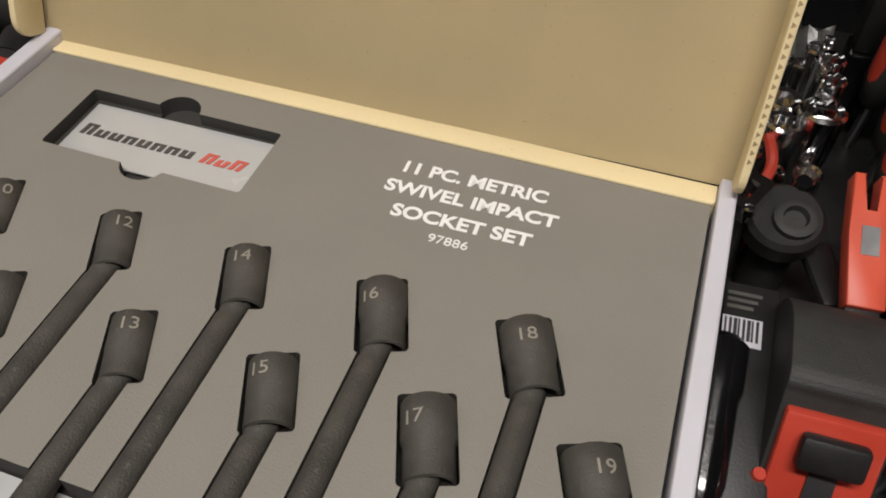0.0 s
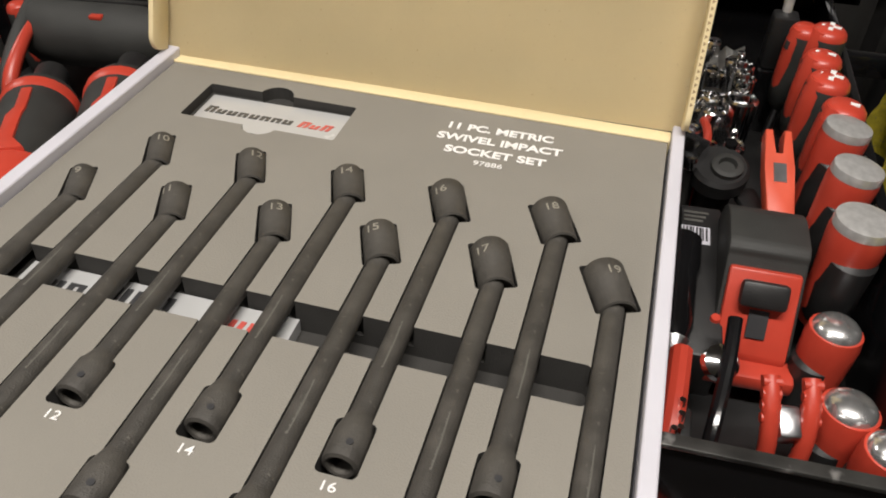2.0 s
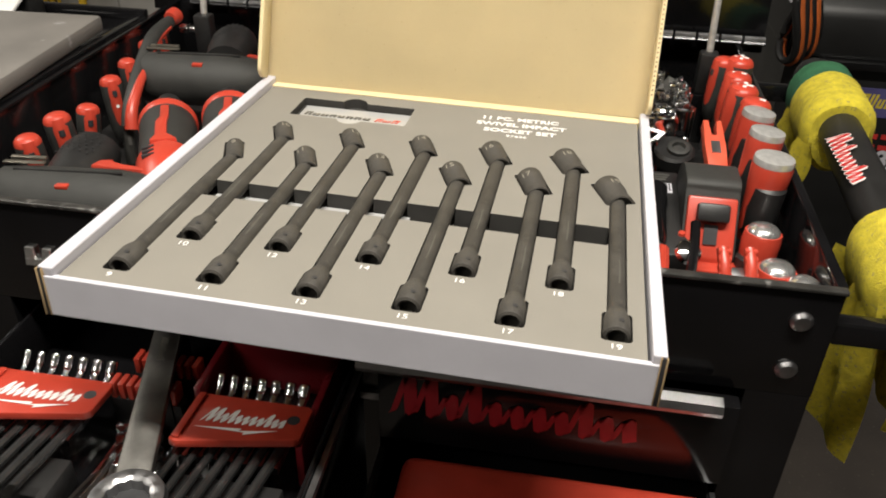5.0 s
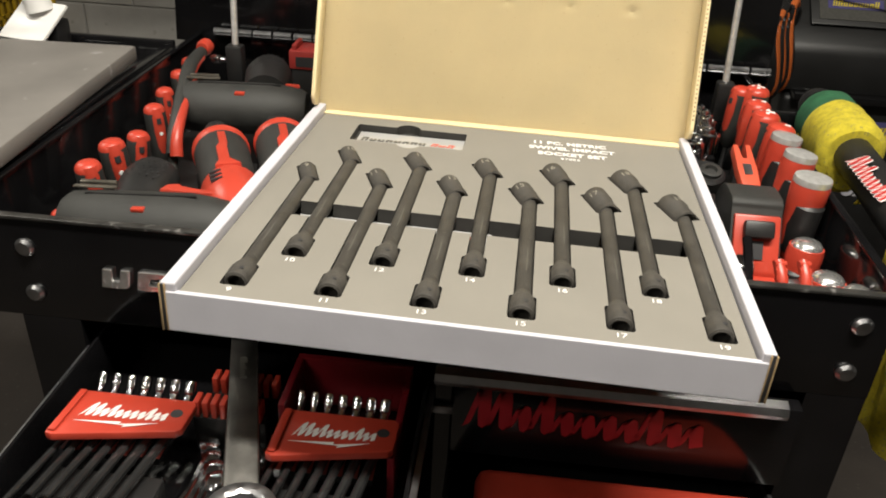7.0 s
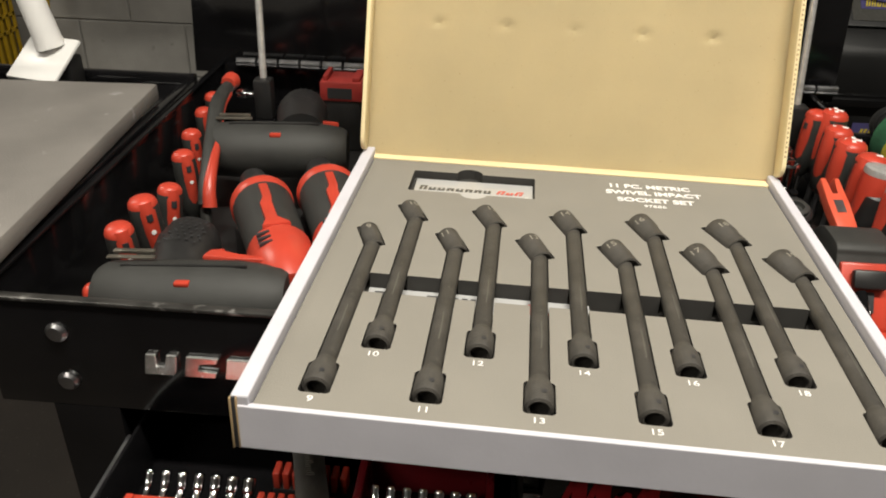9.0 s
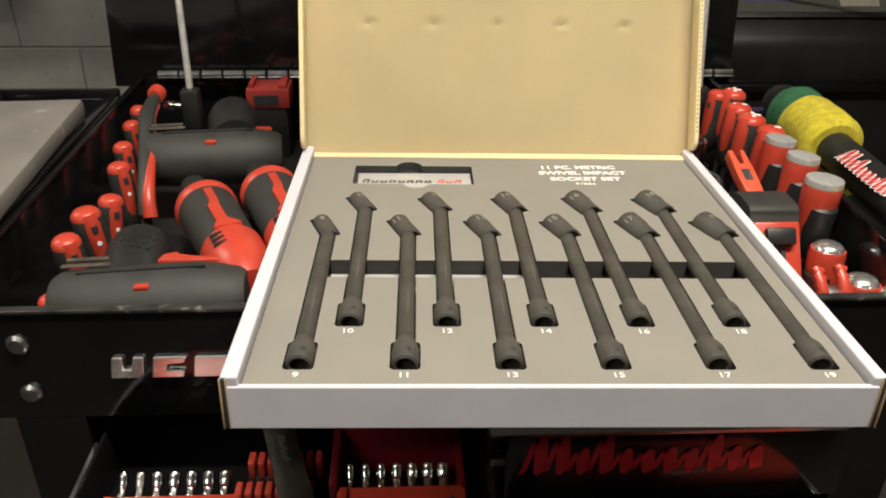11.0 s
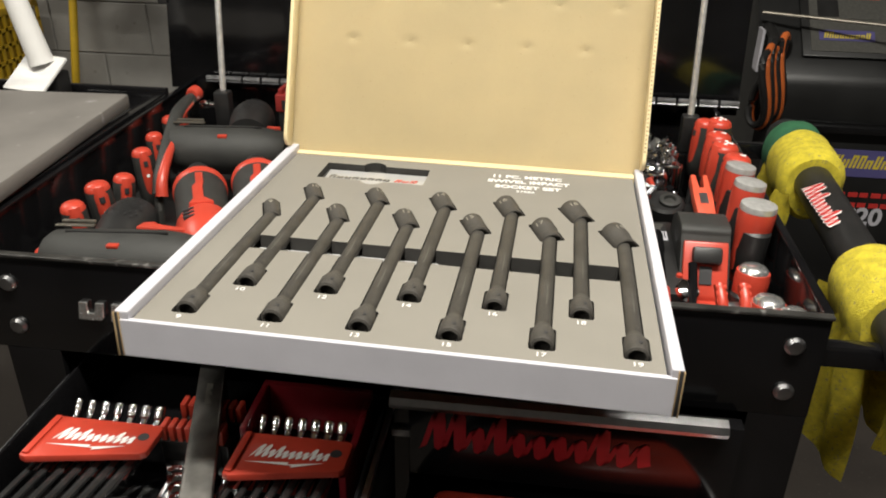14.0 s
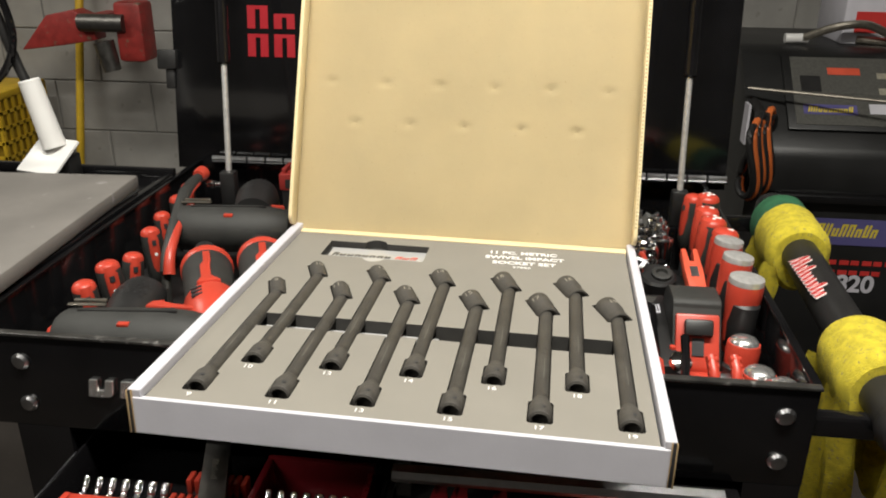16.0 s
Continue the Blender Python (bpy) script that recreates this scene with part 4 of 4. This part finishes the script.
part("hub", lathe(B(), (0.004, -0.006, 0.062), (0, -0.25, 1), [(0, 0.012), (0.006, 0.012), (0.007, 0.01), (0.007, 0.007), (0.003, 0.006), (0.003, 0)], 20), RUBBER, tl)
part("pin", lathe(B(), (0.006, 0.018, 0.068), (0, -0.25, 1), [(0, 0.005), (0.005, 0.0045), (0.005, 0)], 16), BLACK_PAINT, tl)
part("stem", lathe(B(), (0, 0, 0), (0, 0, 1), [(0, 0.014), (0.052, 0.014)], 16), BLACK_MATT, tl)
part("lever", box(B(), 0.012, 0.03, -0.05, -0.005, 0.036, 0.044, 0.003, m=pose(0, 0, 0, 0, 0, 18)), BLACK_MATT, tl)

ad = thing("square_adapter", pose(0.256, 0.296, 0.927, 8, 0, -28), "chrome square drive adapter with open hole", "adapter")
bm = B()
o4 = rounded(-0.013, 0.013, -0.013, 0.013, 0.003, 3)
i4 = [(x * 0.55, y * 0.55) for x, y in o4]
top, bot = [[bm.verts.new((x, y, z)) for x, y in o4] for z in (0.006, -0.006)]
ti, bi = [[bm.verts.new((x, y, z)) for x, y in i4] for z in (0.006, -0.006)]
nn = len(o4)
for k in range(nn):
    j = (k + 1) % nn
    for q in ((top[k], top[j], ti[j], ti[k]), (bot[k], bi[k], bi[j], bot[j]), (top[k], bot[k], bot[j], top[j]), (ti[k], ti[j], bi[j], bi[k])):
        bm.faces.new(q)
part("ring_plate", bm, CHROME, ad)
part("stem", lathe(B(), (0.004, -0.006, -0.006), (0, 0, -1), [(0, 0.008), (0.06, 0.008)], 14), DULL, ad)
part("detent_ball", lathe(B(), (0.012, -0.012, 0.004), (0, 0, 1), [(0, 0.004), (0.004, 0.003), (0.005, 0)], 12), CHROME, ad)

rnd = random.Random(5)
for i, (x, y, z, r) in enumerate(((0.285, 0.345, 0.93, 0.014), (0.286, 0.362, 0.938, 0.008), (0.284, 0.38, 0.94, 0.0095), (0.284, 0.4, 0.938, 0.007), (0.262, 0.342, 0.92, 0.011), (0.262, 0.37, 0.922, 0.011), (0.263, 0.398, 0.93, 0.006), (0.262, 0.425, 0.94, 0.007), (0.29, 0.328, 0.9, 0.009), (0.27, 0.318, 0.9, 0.006), (0.25, 0.36, 0.915, 0.009), (0.25, 0.33, 0.91, 0.007), (0.273, 0.405, 0.925, 0.006), (0.25, 0.4, 0.925, 0.01), (0.235, 0.42, 0.93, 0.02))):
    c = thing("chrome_socket", pose(x + 0.01, y + 0.02, FL), "small shiny chrome socket or extension standing upright", "socket", "chrome sockets and extensions")
    h = z - FL + 0.008
    part("body", lathe(B(), (0, 0, 0), (0.06 * rnd.uniform(-1, 1), 0.1 * rnd.uniform(-1, 1), 1), [(0, r * 0.7), (h * 0.5, r * 0.7), (h * 0.55, r * 0.95), (h - 0.0015, r), (h, r * 0.85), (h - 0.001, r * 0.6), (h - 0.008, r * 0.58), (h - 0.008, 0)], 20), CHROME, c)
    if i < 4:
        part("square_drive", box(B(), -r * 0.42, r * 0.42, -r * 0.42, r * 0.42, h - 0.009, h + 0.007, 0.001), CHROME, c)
part_bag = thing("plastic_bag", pose(0.287, 0.445, FL), "crumpled clear plastic bag", "bag")
bm = B()
bmesh.ops.create_icosphere(bm, subdivisions=3, radius=1)
for v in bm.verts:
    n = noise.noise(v.co * 1.7) * 0.22 + noise.noise(v.co * 5.1) * 0.08
    v.co = Vector((v.co.x * 0.02, v.co.y * 0.03, max(0.0, 0.045 + v.co.z * 0.04))) * (1 + n)
    v.co.z = max(0.0, v.co.z)
BAG = mat("clear_film", (0.1, 0.1, 0.098), 0.15, 0.0, var=0.3, scale=80, bump=0.6, bscale=120)
part("film", bm, BAG, part_bag)
wire = thing("red_wire", pose(0, 0, 0), "loose red plastic coated wire", "wire")
part("strand", tube(B(), bend([(0.272, 0.37, 0.9), (0.27, 0.355, 0.92), (0.274, 0.335, 0.915), (0.268, 0.318, 0.9), (0.27, 0.3, 0.86)]), 0.0035, 8), RED, wire)

# ---- contents of the open wrench drawer ----
DZ = 0.777


def rack(x, y, w, label, seed):
    r = thing("wrench_rack", pose(x, y, DZ), label, "wrench rack", "wrench racks")
    pts = [(0, -0.056), (0.006, -0.058), (w - 0.004, -0.04), (w, -0.036), (w, -0.004), (w - 0.004, 0), (0.004, 0), (0, -0.004)]
    pl = part("clamp_plate", prism(B(), pts, 0.045, 0.052, pose(0, 0, 0, -4), 0.0012), RED, r, "bright red clamp plate")
    part("hinge_ridge", box(B(), 0.002, 0.008, -0.055, -0.002, 0.052, 0.0545, 0.001, m=pose(0, 0, 0, -4)), RED, pl)
    script_mark("white_mark", w * 0.66, 0.018, WHITE_INK, pl, pose(w * 0.5, -0.02, 0.0538, -4, 0, 2), 0.3, True)
    # Dark disc on the uncut plate, the keyhole's shade as colour.
    part("keyhole_shade", lathe(B(), (w - 0.011, -0.015, 0.0525), (0, 0, 1), [(0, 0.005), (0.001, 0.005)], 16), DARK_INK_AND_SHADE, pl)
    part("post", box(B(), 0.03, 0.04, -0.02, -0.006, 0.0, 0.045), BLACK_MATT, r)
    for k in range(7):
        xx = 0.008 + k * (w - 0.024) / 6
        s = 0.8 + 0.06 * k
        bm = B()
        tube(bm, bend([(xx, -0.002, 0.036), (xx, 0.012, 0.038), (xx, 0.022, 0.042), (xx, 0.03, 0.05)]), 0, 12, [0.0028 * s] * 6 + [0.0032 * s] * 6 + [0.0042 * s] * 6 + [0.0036 * s])
        box(bm, xx - 0.0025, xx + 0.0025, -0.05, 0.0, 0.03, 0.037)
        wr = part("wrench", bm, CHROME, r, "chrome combination wrench")
        part("shank", tube(B(), [(xx, -0.02, 0.037), (xx - 0.012, -0.1, 0.036), (xx - 0.024, -0.21, 0.034)], 0.0036 * s, 10), DARK_CHROME, wr)
    bm = B()
    box(bm, 0.008, w - 0.006, -0.2, -0.06, 0.002, 0.028, 0.002)
    part("tray", bm, BLACK_MATT, r)
    bm = B()
    box(bm, 0.0, w - 0.004, -0.185, -0.1, 0.041, 0.0415)
    part("clear_sleeve", bm, CLEAR, r, "clear plastic sleeve")
    return r


rack(-0.278, -0.07, 0.102, "red wrench rack holding seven chrome wrenches in a drawer", 21)
rack(-0.104, -0.067, 0.097, "red wrench rack with seven chrome wrenches and red frame", 22)
rf = thing("red_tray", pose(0, 0, DZ), "dark red plastic tray at the back of the drawer", "tray")
part("left_side", box(B(), -0.111, -0.105, -0.06, 0.005, 0.0, 0.052, 0.001), TRAY_RED, rf)
part("right_side", box(B(), -0.012, -0.006, -0.1, 0.005, 0.0, 0.045, 0.001), TRAY_RED, rf)
part("back_side", box(B(), -0.111, -0.006, 0.005, 0.012, 0.0, 0.052, 0.001), TRAY_RED, rf)
bw = thing("ratcheting_wrench", pose(-0.1295, -0.091, DZ + 0.062, 0, 0, 17), "large dull steel ratcheting box wrench lying across the racks", "wrench")
bm = B()
prism(bm, [(-0.013, -0.08), (0.013, -0.08), (0.0115, 0.1), (0.0105, 0.14), (-0.0105, 0.14), (-0.0115, 0.1)], -0.004, 0.004, None, 0.002)
part("shank", bm, DULL, bw)
bm = B()
ring = []
for k in range(36):
    a = 2 * math.pi * k / 36
    ri = 0.0155 + (0.0012 if k % 3 == 0 else 0)
    ring.append([bm.verts.new((rr * math.cos(a), -0.1 + rr * math.sin(a), z)) for rr, z in ((0.0255, -0.006), (0.027, 0), (0.0255, 0.006), (0.019, 0.0066), (ri, 0.005), (ri, -0.005))])
for k in range(36):
    for q in range(6):
        bm.faces.new((ring[k][q], ring[(k + 1) % 36][q], ring[(k + 1) % 36][(q + 1) % 6], ring[k][(q + 1) % 6]))
part("ring_end", bm, STEEL, bw, "polished twelve-point ring end")
# Dark disc closes the ring, standing for the shade seen through it.
part("ring_hole_shade", lathe(B(), (0, -0.1, -0.006), (0, 0, 1), [(0, 0.0165), (0.002, 0.0165)], 24), DARK_INK_AND_SHADE, bw)
wordmark("stamp", 0.03, 0.006, SHAFT_MARK, bw, pose(0, 0.06, 0.0041, 0, 0, -90), 7, 0.2, 31)
part("rest_block", box(B(), -0.008, 0.008, 0.02, 0.12, -0.062, -0.004), BLACK_MATT, bw)
for j, (x, y, n) in enumerate(((-0.165, -0.03, 8), (-0.17, -0.062, 8))):
    sr = thing("socket_rail", pose(x, y, DZ), "red socket rail with upright clips", "socket rail", "socket rails")
    part("rail", box(B(), -0.012, 0.05, -0.006, 0.006, 0, 0.036, 0.001), BLACK_MATT, sr)
    for k in range(n):
        part("clip", box(B(), -0.011 + k * 0.0075, -0.006 + k * 0.0075, -0.006, 0.008, 0.036, 0.052, 0.001), RED, sr)
for k in range(9):
    x, y = -0.165 + 0.006 * k, -0.13 - 0.012 * (k % 4)
    c = thing("chrome_wrench", pose(x, y, DZ), "small chrome wrench lying between the racks", "wrench", "loose chrome wrenches")
    part("rod", tube(B(), [(0, 0.05, 0.012), (0, 0.0, 0.014), (-0.012, -0.06, 0.014)], 0.0045, 10), CHROME, c)
    part("head", lathe(B(), (0, 0.05, 0.006), (0, 0, 1), [(0, 0.008), (0.014, 0.008), (0.015, 0.004)], 14), CHROME, c)

# lower drawer
rs = thing("red_power_tool", pose(0.188, -0.07, 0.6825), "red cased power tool lying in the lower drawer", "power tool")
part("case", box(B(), -0.13, 0.13, -0.04, 0.045, 0.0, 0.072, 0.012, 3), RED, rs)
part("raised_panel", box(B(), -0.07, 0.12, -0.05, 0.0, 0.03, 0.074, 0.006), RED, rs)
part("button", lathe(B(), (-0.03, -0.025, 0.072), (0, 0, 1), [(0, 0.014), (0.004, 0.013)], 18), DARK_INK_AND_SHADE, rs)
part("black_nose", box(B(), -0.138, -0.1, -0.09, -0.04, 0.0, 0.05, 0.006), BLACK_MATT, rs)

# ---- cloths on the side handle ----


def towel_roll(name, y0, y1, r, material, label, tail, seed):
    t = thing(name, pose(0, 0, 0), label, "cloth", "cloths on the handle")
    bm = B()
    rings, n, m = [], 22, 36
    rnd = random.Random(seed)
    for i in range(n + 1):
        f = i / n
        y = y0 + (y1 - y0) * f
        edge = min(f, 1 - f)
        k = 1 - 0.22 * max(0, 1 - edge * 7) ** 2
        ring = []
        for j in range(m):
            a = 2 * math.pi * j / m
            rr = r * k * (1 + 0.06 * noise.noise((math.cos(a) * 1.5, math.sin(a) * 1.5, y * 25 + seed)))
            drop = 0.35 * r * max(0, -math.sin(a))
            ring.append(bm.verts.new((0.4477 + 0.0497 * y + rr * math.cos(a), y, 0.925 + rr * math.sin(a) - drop)))
        rings.append(ring)
    for q, w in zip(rings, rings[1:]):
        for j in range(m):
            bm.faces.new((q[j], q[(j + 1) % m], w[(j + 1) % m], w[j]))
    for ring in (rings[0], rings[-1]):
        c = [bm.verts.new((0.4477 + 0.0497 * v.co.y + (v.co.x - 0.4477 - 0.0497 * v.co.y) * 0.62, v.co.y, 0.925 + (v.co.z - 0.925) * 0.62)) for v in ring]
        for j in range(m):
            bm.faces.new((ring[j], ring[(j + 1) % m], c[(j + 1) % m], c[j]))
    part("wrap", bm, material, t)
    if tail:
        for s in (0, 1):
            bm = B()
            NU, NV = 22, 22
            g = {}
            for i in range(NU + 1):
                for j in range(NV + 1):
                    f, d = i / NU, j / NV
                    y = y0 - 0.01 + (y1 - y0 + 0.02) * f
                    x = 0.4477 + 0.0497 * y + (-0.03 if s == 0 else 0.034) + 0.014 * math.sin(f * 9 + s * 2 + seed) * (0.3 + d) + 0.006 * math.sin(f * 23 + d * 3)
                    z = 0.91 - tail * d * (1 + 0.14 * math.sin(f * 7 + s * 3 + seed))
                    g[i, j] = bm.verts.new((x, y, z))
            for i in range(NU):
                for j in range(NV):
                    bm.faces.new((g[i, j], g[i + 1, j], g[i + 1, j + 1], g[i, j + 1]))
            bmesh.ops.solidify(bm, geom=bm.faces[:], thickness=0.004)
            part("hanging_end", bm, material, t)
    return t


towel_roll("cloth", 0.365, 0.46, 0.0395, YELLOW_CLOTH, "fluffy yellow microfibre cloth wrapped round the handle", 0.045, 3)
towel_roll("cloth", 0.445, 0.5, 0.038, GREEN_CLOTH, "dark green cloth wrapped at the far end", 0.0, 5)
towel_roll("cloth", 0.04, 0.135, 0.0385, YELLOW_CLOTH, "bright yellow microfibre cloth with ends hanging down", 0.135, 8)

# ---- lamp with white base on the shelf ----
sl = thing("desk_lamp", pose(-0.575, 0.462, 0.972), "white lamp stand with black gooseneck on the shelf edge", "lamp")
bm = B()
box(bm, -0.036, 0.036, -0.045, 0.022, 0.0, 0.006, 0.0025, m=pose(0, 0, 0.018, 34, 0, -14))
part("base", bm, WHITE_PLASTIC, sl)
part("foot", box(B(), -0.03, 0.03, -0.012, 0.02, -0.025, 0.014, 0.003), BLACK_MATT, sl)
part("tube", lathe(B(), (0.004, 0.0, 0.026), (-0.24, 0.02, 1), [(0, 0.018), (0.01, 0.0165), (0.098, 0.015), (0.1, 0.0135), (0.06, 0.013), (0.06, 0)], 28), WHITE_PLASTIC, sl)
part("gooseneck", tube(B(), bend([(-0.012, 0.001, 0.09), (-0.03, 0.001, 0.14), (-0.042, 0.0, 0.19), (-0.055, 0, 0.25), (-0.06, 0.0, 0.34), (-0.05, 0, 0.5)]), 0.007, 12), BLACK_MATT, sl)
part("cable", tube(B(), bend([(-0.06, 0, 0.3), (-0.03, -0.01, 0.24), (-0.022, -0.012, 0.18), (-0.05, -0.012, 0.13), (-0.1, -0.01, 0.115), (-0.2, 0, 0.14)]), 0.0055, 10), BLACK_PAINT, sl)

# ---- background ----
MX, MY = 0.715, 1.42
mc = thing("service_machine", pose(MX, MY, 0.085), "large black service machine with sloping control panel and labels", "machine")
part("cabinet", box(B(), 0.0, 0.85, 0.0, 0.7, 0.02, 0.58, 0.02, 3), MACHINE, mc)
prof = [(0.0, 0.585), (0.015, 0.69), (0.05, 0.73), (0.24, 0.9), (0.28, 0.915), (0.66, 0.915), (0.68, 0.585)]
bm = B()
prism(bm, prof, -0.06, 0.86, YZ, 0.015)
for x, y in ((0.08, 0.08), (0.77, 0.08), (0.08, 0.62), (0.77, 0.62)):
    part("caster", lathe(B(), (x - 0.02, y, -0.035), (1, 0, 0), [(0, 0.042), (0.004, 0.05), (0.036, 0.05), (0.04, 0.042)], 20), BLACK_MATT, mc)
    part("caster_fork", box(B(), x - 0.028, x + 0.028, y - 0.025, y + 0.025, -0.02, 0.022, 0.004), DULL, mc)
part("console", bm, MACHINE, mc, "black moulded console")
sl_m = pose(0.0, 0.05, 0.737, 41.8)
pnl = part("control_panel", box(B(), 0.04, 0.8, 0.0, 0.24, 0.0, 0.006, 0.004), MACHINE, mc)
pnl.matrix_basis = sl_m
pf = part("panel_sheet", box(B(), 0.06, 0.78, 0.014, 0.226, 0.006, 0.008), LABEL_GREY, pnl, "dark grey printed panel")
for i, (x, y, w, h, mt) in enumerate(((0.08, 0.045, 0.13, 0.03, PURPLE), (0.08, 0.115, 0.05, 0.05, BLACK_MATT), (0.15, 0.17, 0.08, 0.022, ORANGE), (0.15, 0.11, 0.11, 0.02, LABEL_GREY), (0.27, 0.11, 0.09, 0.02, LABEL_PALE), (0.27, 0.16, 0.1, 0.018, LABEL_PALE), (0.24, 0.05, 0.06, 0.03, WHITE_CARD), (0.33, 0.03, 0.1, 0.05, LABEL_PALE))):
    part("label", box(B(), x, x + w, y, y + h, 0.008, 0.009), mt, pnl)
wordmark("label_mark", 0.11, 0.018, LABEL_YELLOW, pnl, pose(0.145, 0.06, 0.0095), 9, 0.2, 41)
fr = part("front_label", box(B(), 0.1, 0.33, -0.003, 0.0, 0.455, 0.525), PURPLE, mc, "purple label on the cabinet front")
wordmark("label_mark", 0.17, 0.034, LABEL_YELLOW, fr, pose(0.2, -0.0035, 0.495, 90), 9, 0.2, 42)
for i in range(2):
    bm = B()
    for k in range(6 - i):
        box(bm, 0.18 + k * 0.028, 0.2 + k * 0.028 + 0.003 * (k % 2), -0.002, 0.0, 0.40 - i * 0.028, 0.412 - i * 0.028)
    part("red_print", bm, RED_INK, mc)
letters("model_number", "820", 0.065, WHITE_CARD, mc, pose(0.255, -0.002, 0.345, 90), 0.002, 1.0)
part("ledge", box(B(), 0.02, 0.83, -0.03, 0.02, 0.572, 0.59, 0.004), BLACK_PAINT, mc)
part("antenna_rod", lathe(B(), (-0.06, 0.1, 0.83), (1, -0.3, -0.02), [(0, 0.0045), (0.5, 0.003)], 10), BRASSY, mc, "thin tan rod across the panel")
part("warning_tag", box(B(), -0.068, -0.062, 0.03, 0.075, 0.7, 0.8), WHITE_CARD, mc, "white warning sticker")
cb = thing("cable_coil", pose(0.635, 1.33, 0.775), "hung coils of black and orange cable", "cable")
for k in range(7):
    bm = B()
    r0 = 0.066 + 0.01 * (k % 3)
    pts = []
    for a in range(0, 361, 12):
        pts.append((0.012 * k + 0.012 * math.sin(radians(a * 2)), r0 * 0.5 * math.cos(radians(a)) + 0.02 * k, (r0 + 0.02) * math.sin(radians(a))))
    tube(bm, pts, 0.0085, 8)
    part("loop", bm, CABLE_ORANGE if k % 2 else BLACK_MATT, cb)
part("hook", tube(B(), [(0.03, 0.05, 0.09), (0.04, 0.15, 0.1), (0.05, 0.25, 0.1)], 0.012, 10), BLACK_MATT, cb)
part("hanger_post", box(B(), 0.02, 0.05, 0.06, 0.09, -0.775, 0.1), BLACK_MATT, cb)
wb = thing("parts_box", pose(1.09, 1.84, 1.0), "white carton with red band on top of the machine", "carton")
part("carton", box(B(), -0.16, 0.2, -0.1, 0.12, 0.0, 0.2, 0.004), WHITE_CARD, wb)
part("red_band", box(B(), -0.13, 0.2, -0.102, -0.1, 0.03, 0.085), RED_INK, wb)
ch = thing("hose_coil", pose(0.92, 1.74, 1.0), "tangled brown and blue hose on top of the machine", "hose")
part("hose", tube(B(), bend([(-0.1, -0.02, 0.012), (-0.02, -0.05, 0.05), (0.06, -0.05, 0.055), (0.14, -0.03, 0.012), (0.05, 0.0, 0.012)]), 0.011, 10), BRASSY, ch)
part("blue_end", lathe(B(), (-0.14, -0.02, 0.014), (1, 0, 0.02), [(0, 0.013), (0.06, 0.013)], 12), WHITE_PLASTIC, ch)

bro = thing("broom", pose(-1.615, 2.3, 0), "yellow broom handle leaning against the block wall", "broom")
part("stick", lathe(B(), (-0.12, 0.0, 0.02), (0.13, 0.06, 1), [(0, 0.015), (1.45, 0.015), (1.46, 0.009)], 16), YELLOW, bro)
part("brush", box(B(), -0.26, 0.02, -0.03, 0.03, 0.0, 0.09, 0.01), BLACK_MATT, bro)
cr = thing("crate", pose(-1.98, 2.05, 0.17), "yellow slotted plastic crate, upturned", "crate")
bm = B()
for j in range(5):
    box(bm, -0.24, 0.18, -0.004, 0.004, 0.3 + j * 0.055, 0.312 + j * 0.055)
for i in range(11):
    box(bm, -0.24 + i * 0.041, -0.228 + i * 0.041, -0.004, 0.004, 0.02, 0.535)
part("front_lattice", bm, YELLOW, cr)
bm = B()
for j in range(5):
    box(bm, 0.176, 0.184, 0.0, 0.3, 0.3 + j * 0.055, 0.312 + j * 0.055)
for i in range(8):
    box(bm, 0.176, 0.184, i * 0.041, 0.012 + i * 0.041, 0.02, 0.535)
part("side_lattice", bm, YELLOW, cr)
part("rim", box(B(), -0.245, 0.185, -0.008, 0.3, 0.52, 0.545, 0.006), YELLOW, cr)
# Darker yellow block added down to the floor, painting the crate's shaded inside.
part("shaded_fill_block", box(B(), -0.23, 0.17, 0.012, 0.29, -0.17, 0.52), mat("shadowed_yellow_plastic", (0.3, 0.19, 0.01), 0.6), cr)
jk = thing("wall_clamp", pose(-1.515, 2.1, 0.1), "worn red steel clamp head held by a wall bracket", "clamp")
part("arm", prism(B(), [(-0.16, 0.77), (-0.05, 0.89), (0.05, 0.91), (0.12, 0.88), (0.12, 0.81), (0.0, 0.79)], -0.04, 0.04, Matrix(((1, 0, 0, 0), (0, 0, 1, 0), (0, 1, 0, 0), (0, 0, 0, 1))), 0.006), RUST_RED, jk)
part("cup", box(B(), 0.2, 0.3, -0.05, 0.05, 0.74, 0.94, 0.015), RUST_RED, jk)
part("pivot", lathe(B(), (0.08, -0.05, 0.87), (1, 0, 0), [(0, 0.03), (0.16, 0.03)], 16), DULL, jk)
part("pin", lathe(B(), (0.16, -0.06, 0.81), (0.2, 0, -1), [(0, 0.035), (0.1, 0.03), (0.1, 0)], 14), DULL, jk)
part("wall_bracket", box(B(), -0.02, 0.04, -0.02, 0.325, 0.83, 0.87), RUST_RED, jk)

# ---- block wall pieces ----
shared = bpy.data.meshes.new("block")
bm = B()
box(bm, -0.1978, 0.1978, -0.008, 0.0, -0.0978, 0.0978, 0.003, 1)
bm.to_mesh(shared)
bm.free()
shared.materials.append(BLOCK)
for row in range(14):
    z = 0.196 + row * 0.2
    if z > 2.72:
        break
    for k in range(20):
        x = -4.0 + 0.4 * k + (0.2 if row % 2 else 0)
        if x > 3.4:
            continue
        o = new("block", shared)
        o.location = (x, 2.43, z)
        o.parent = back
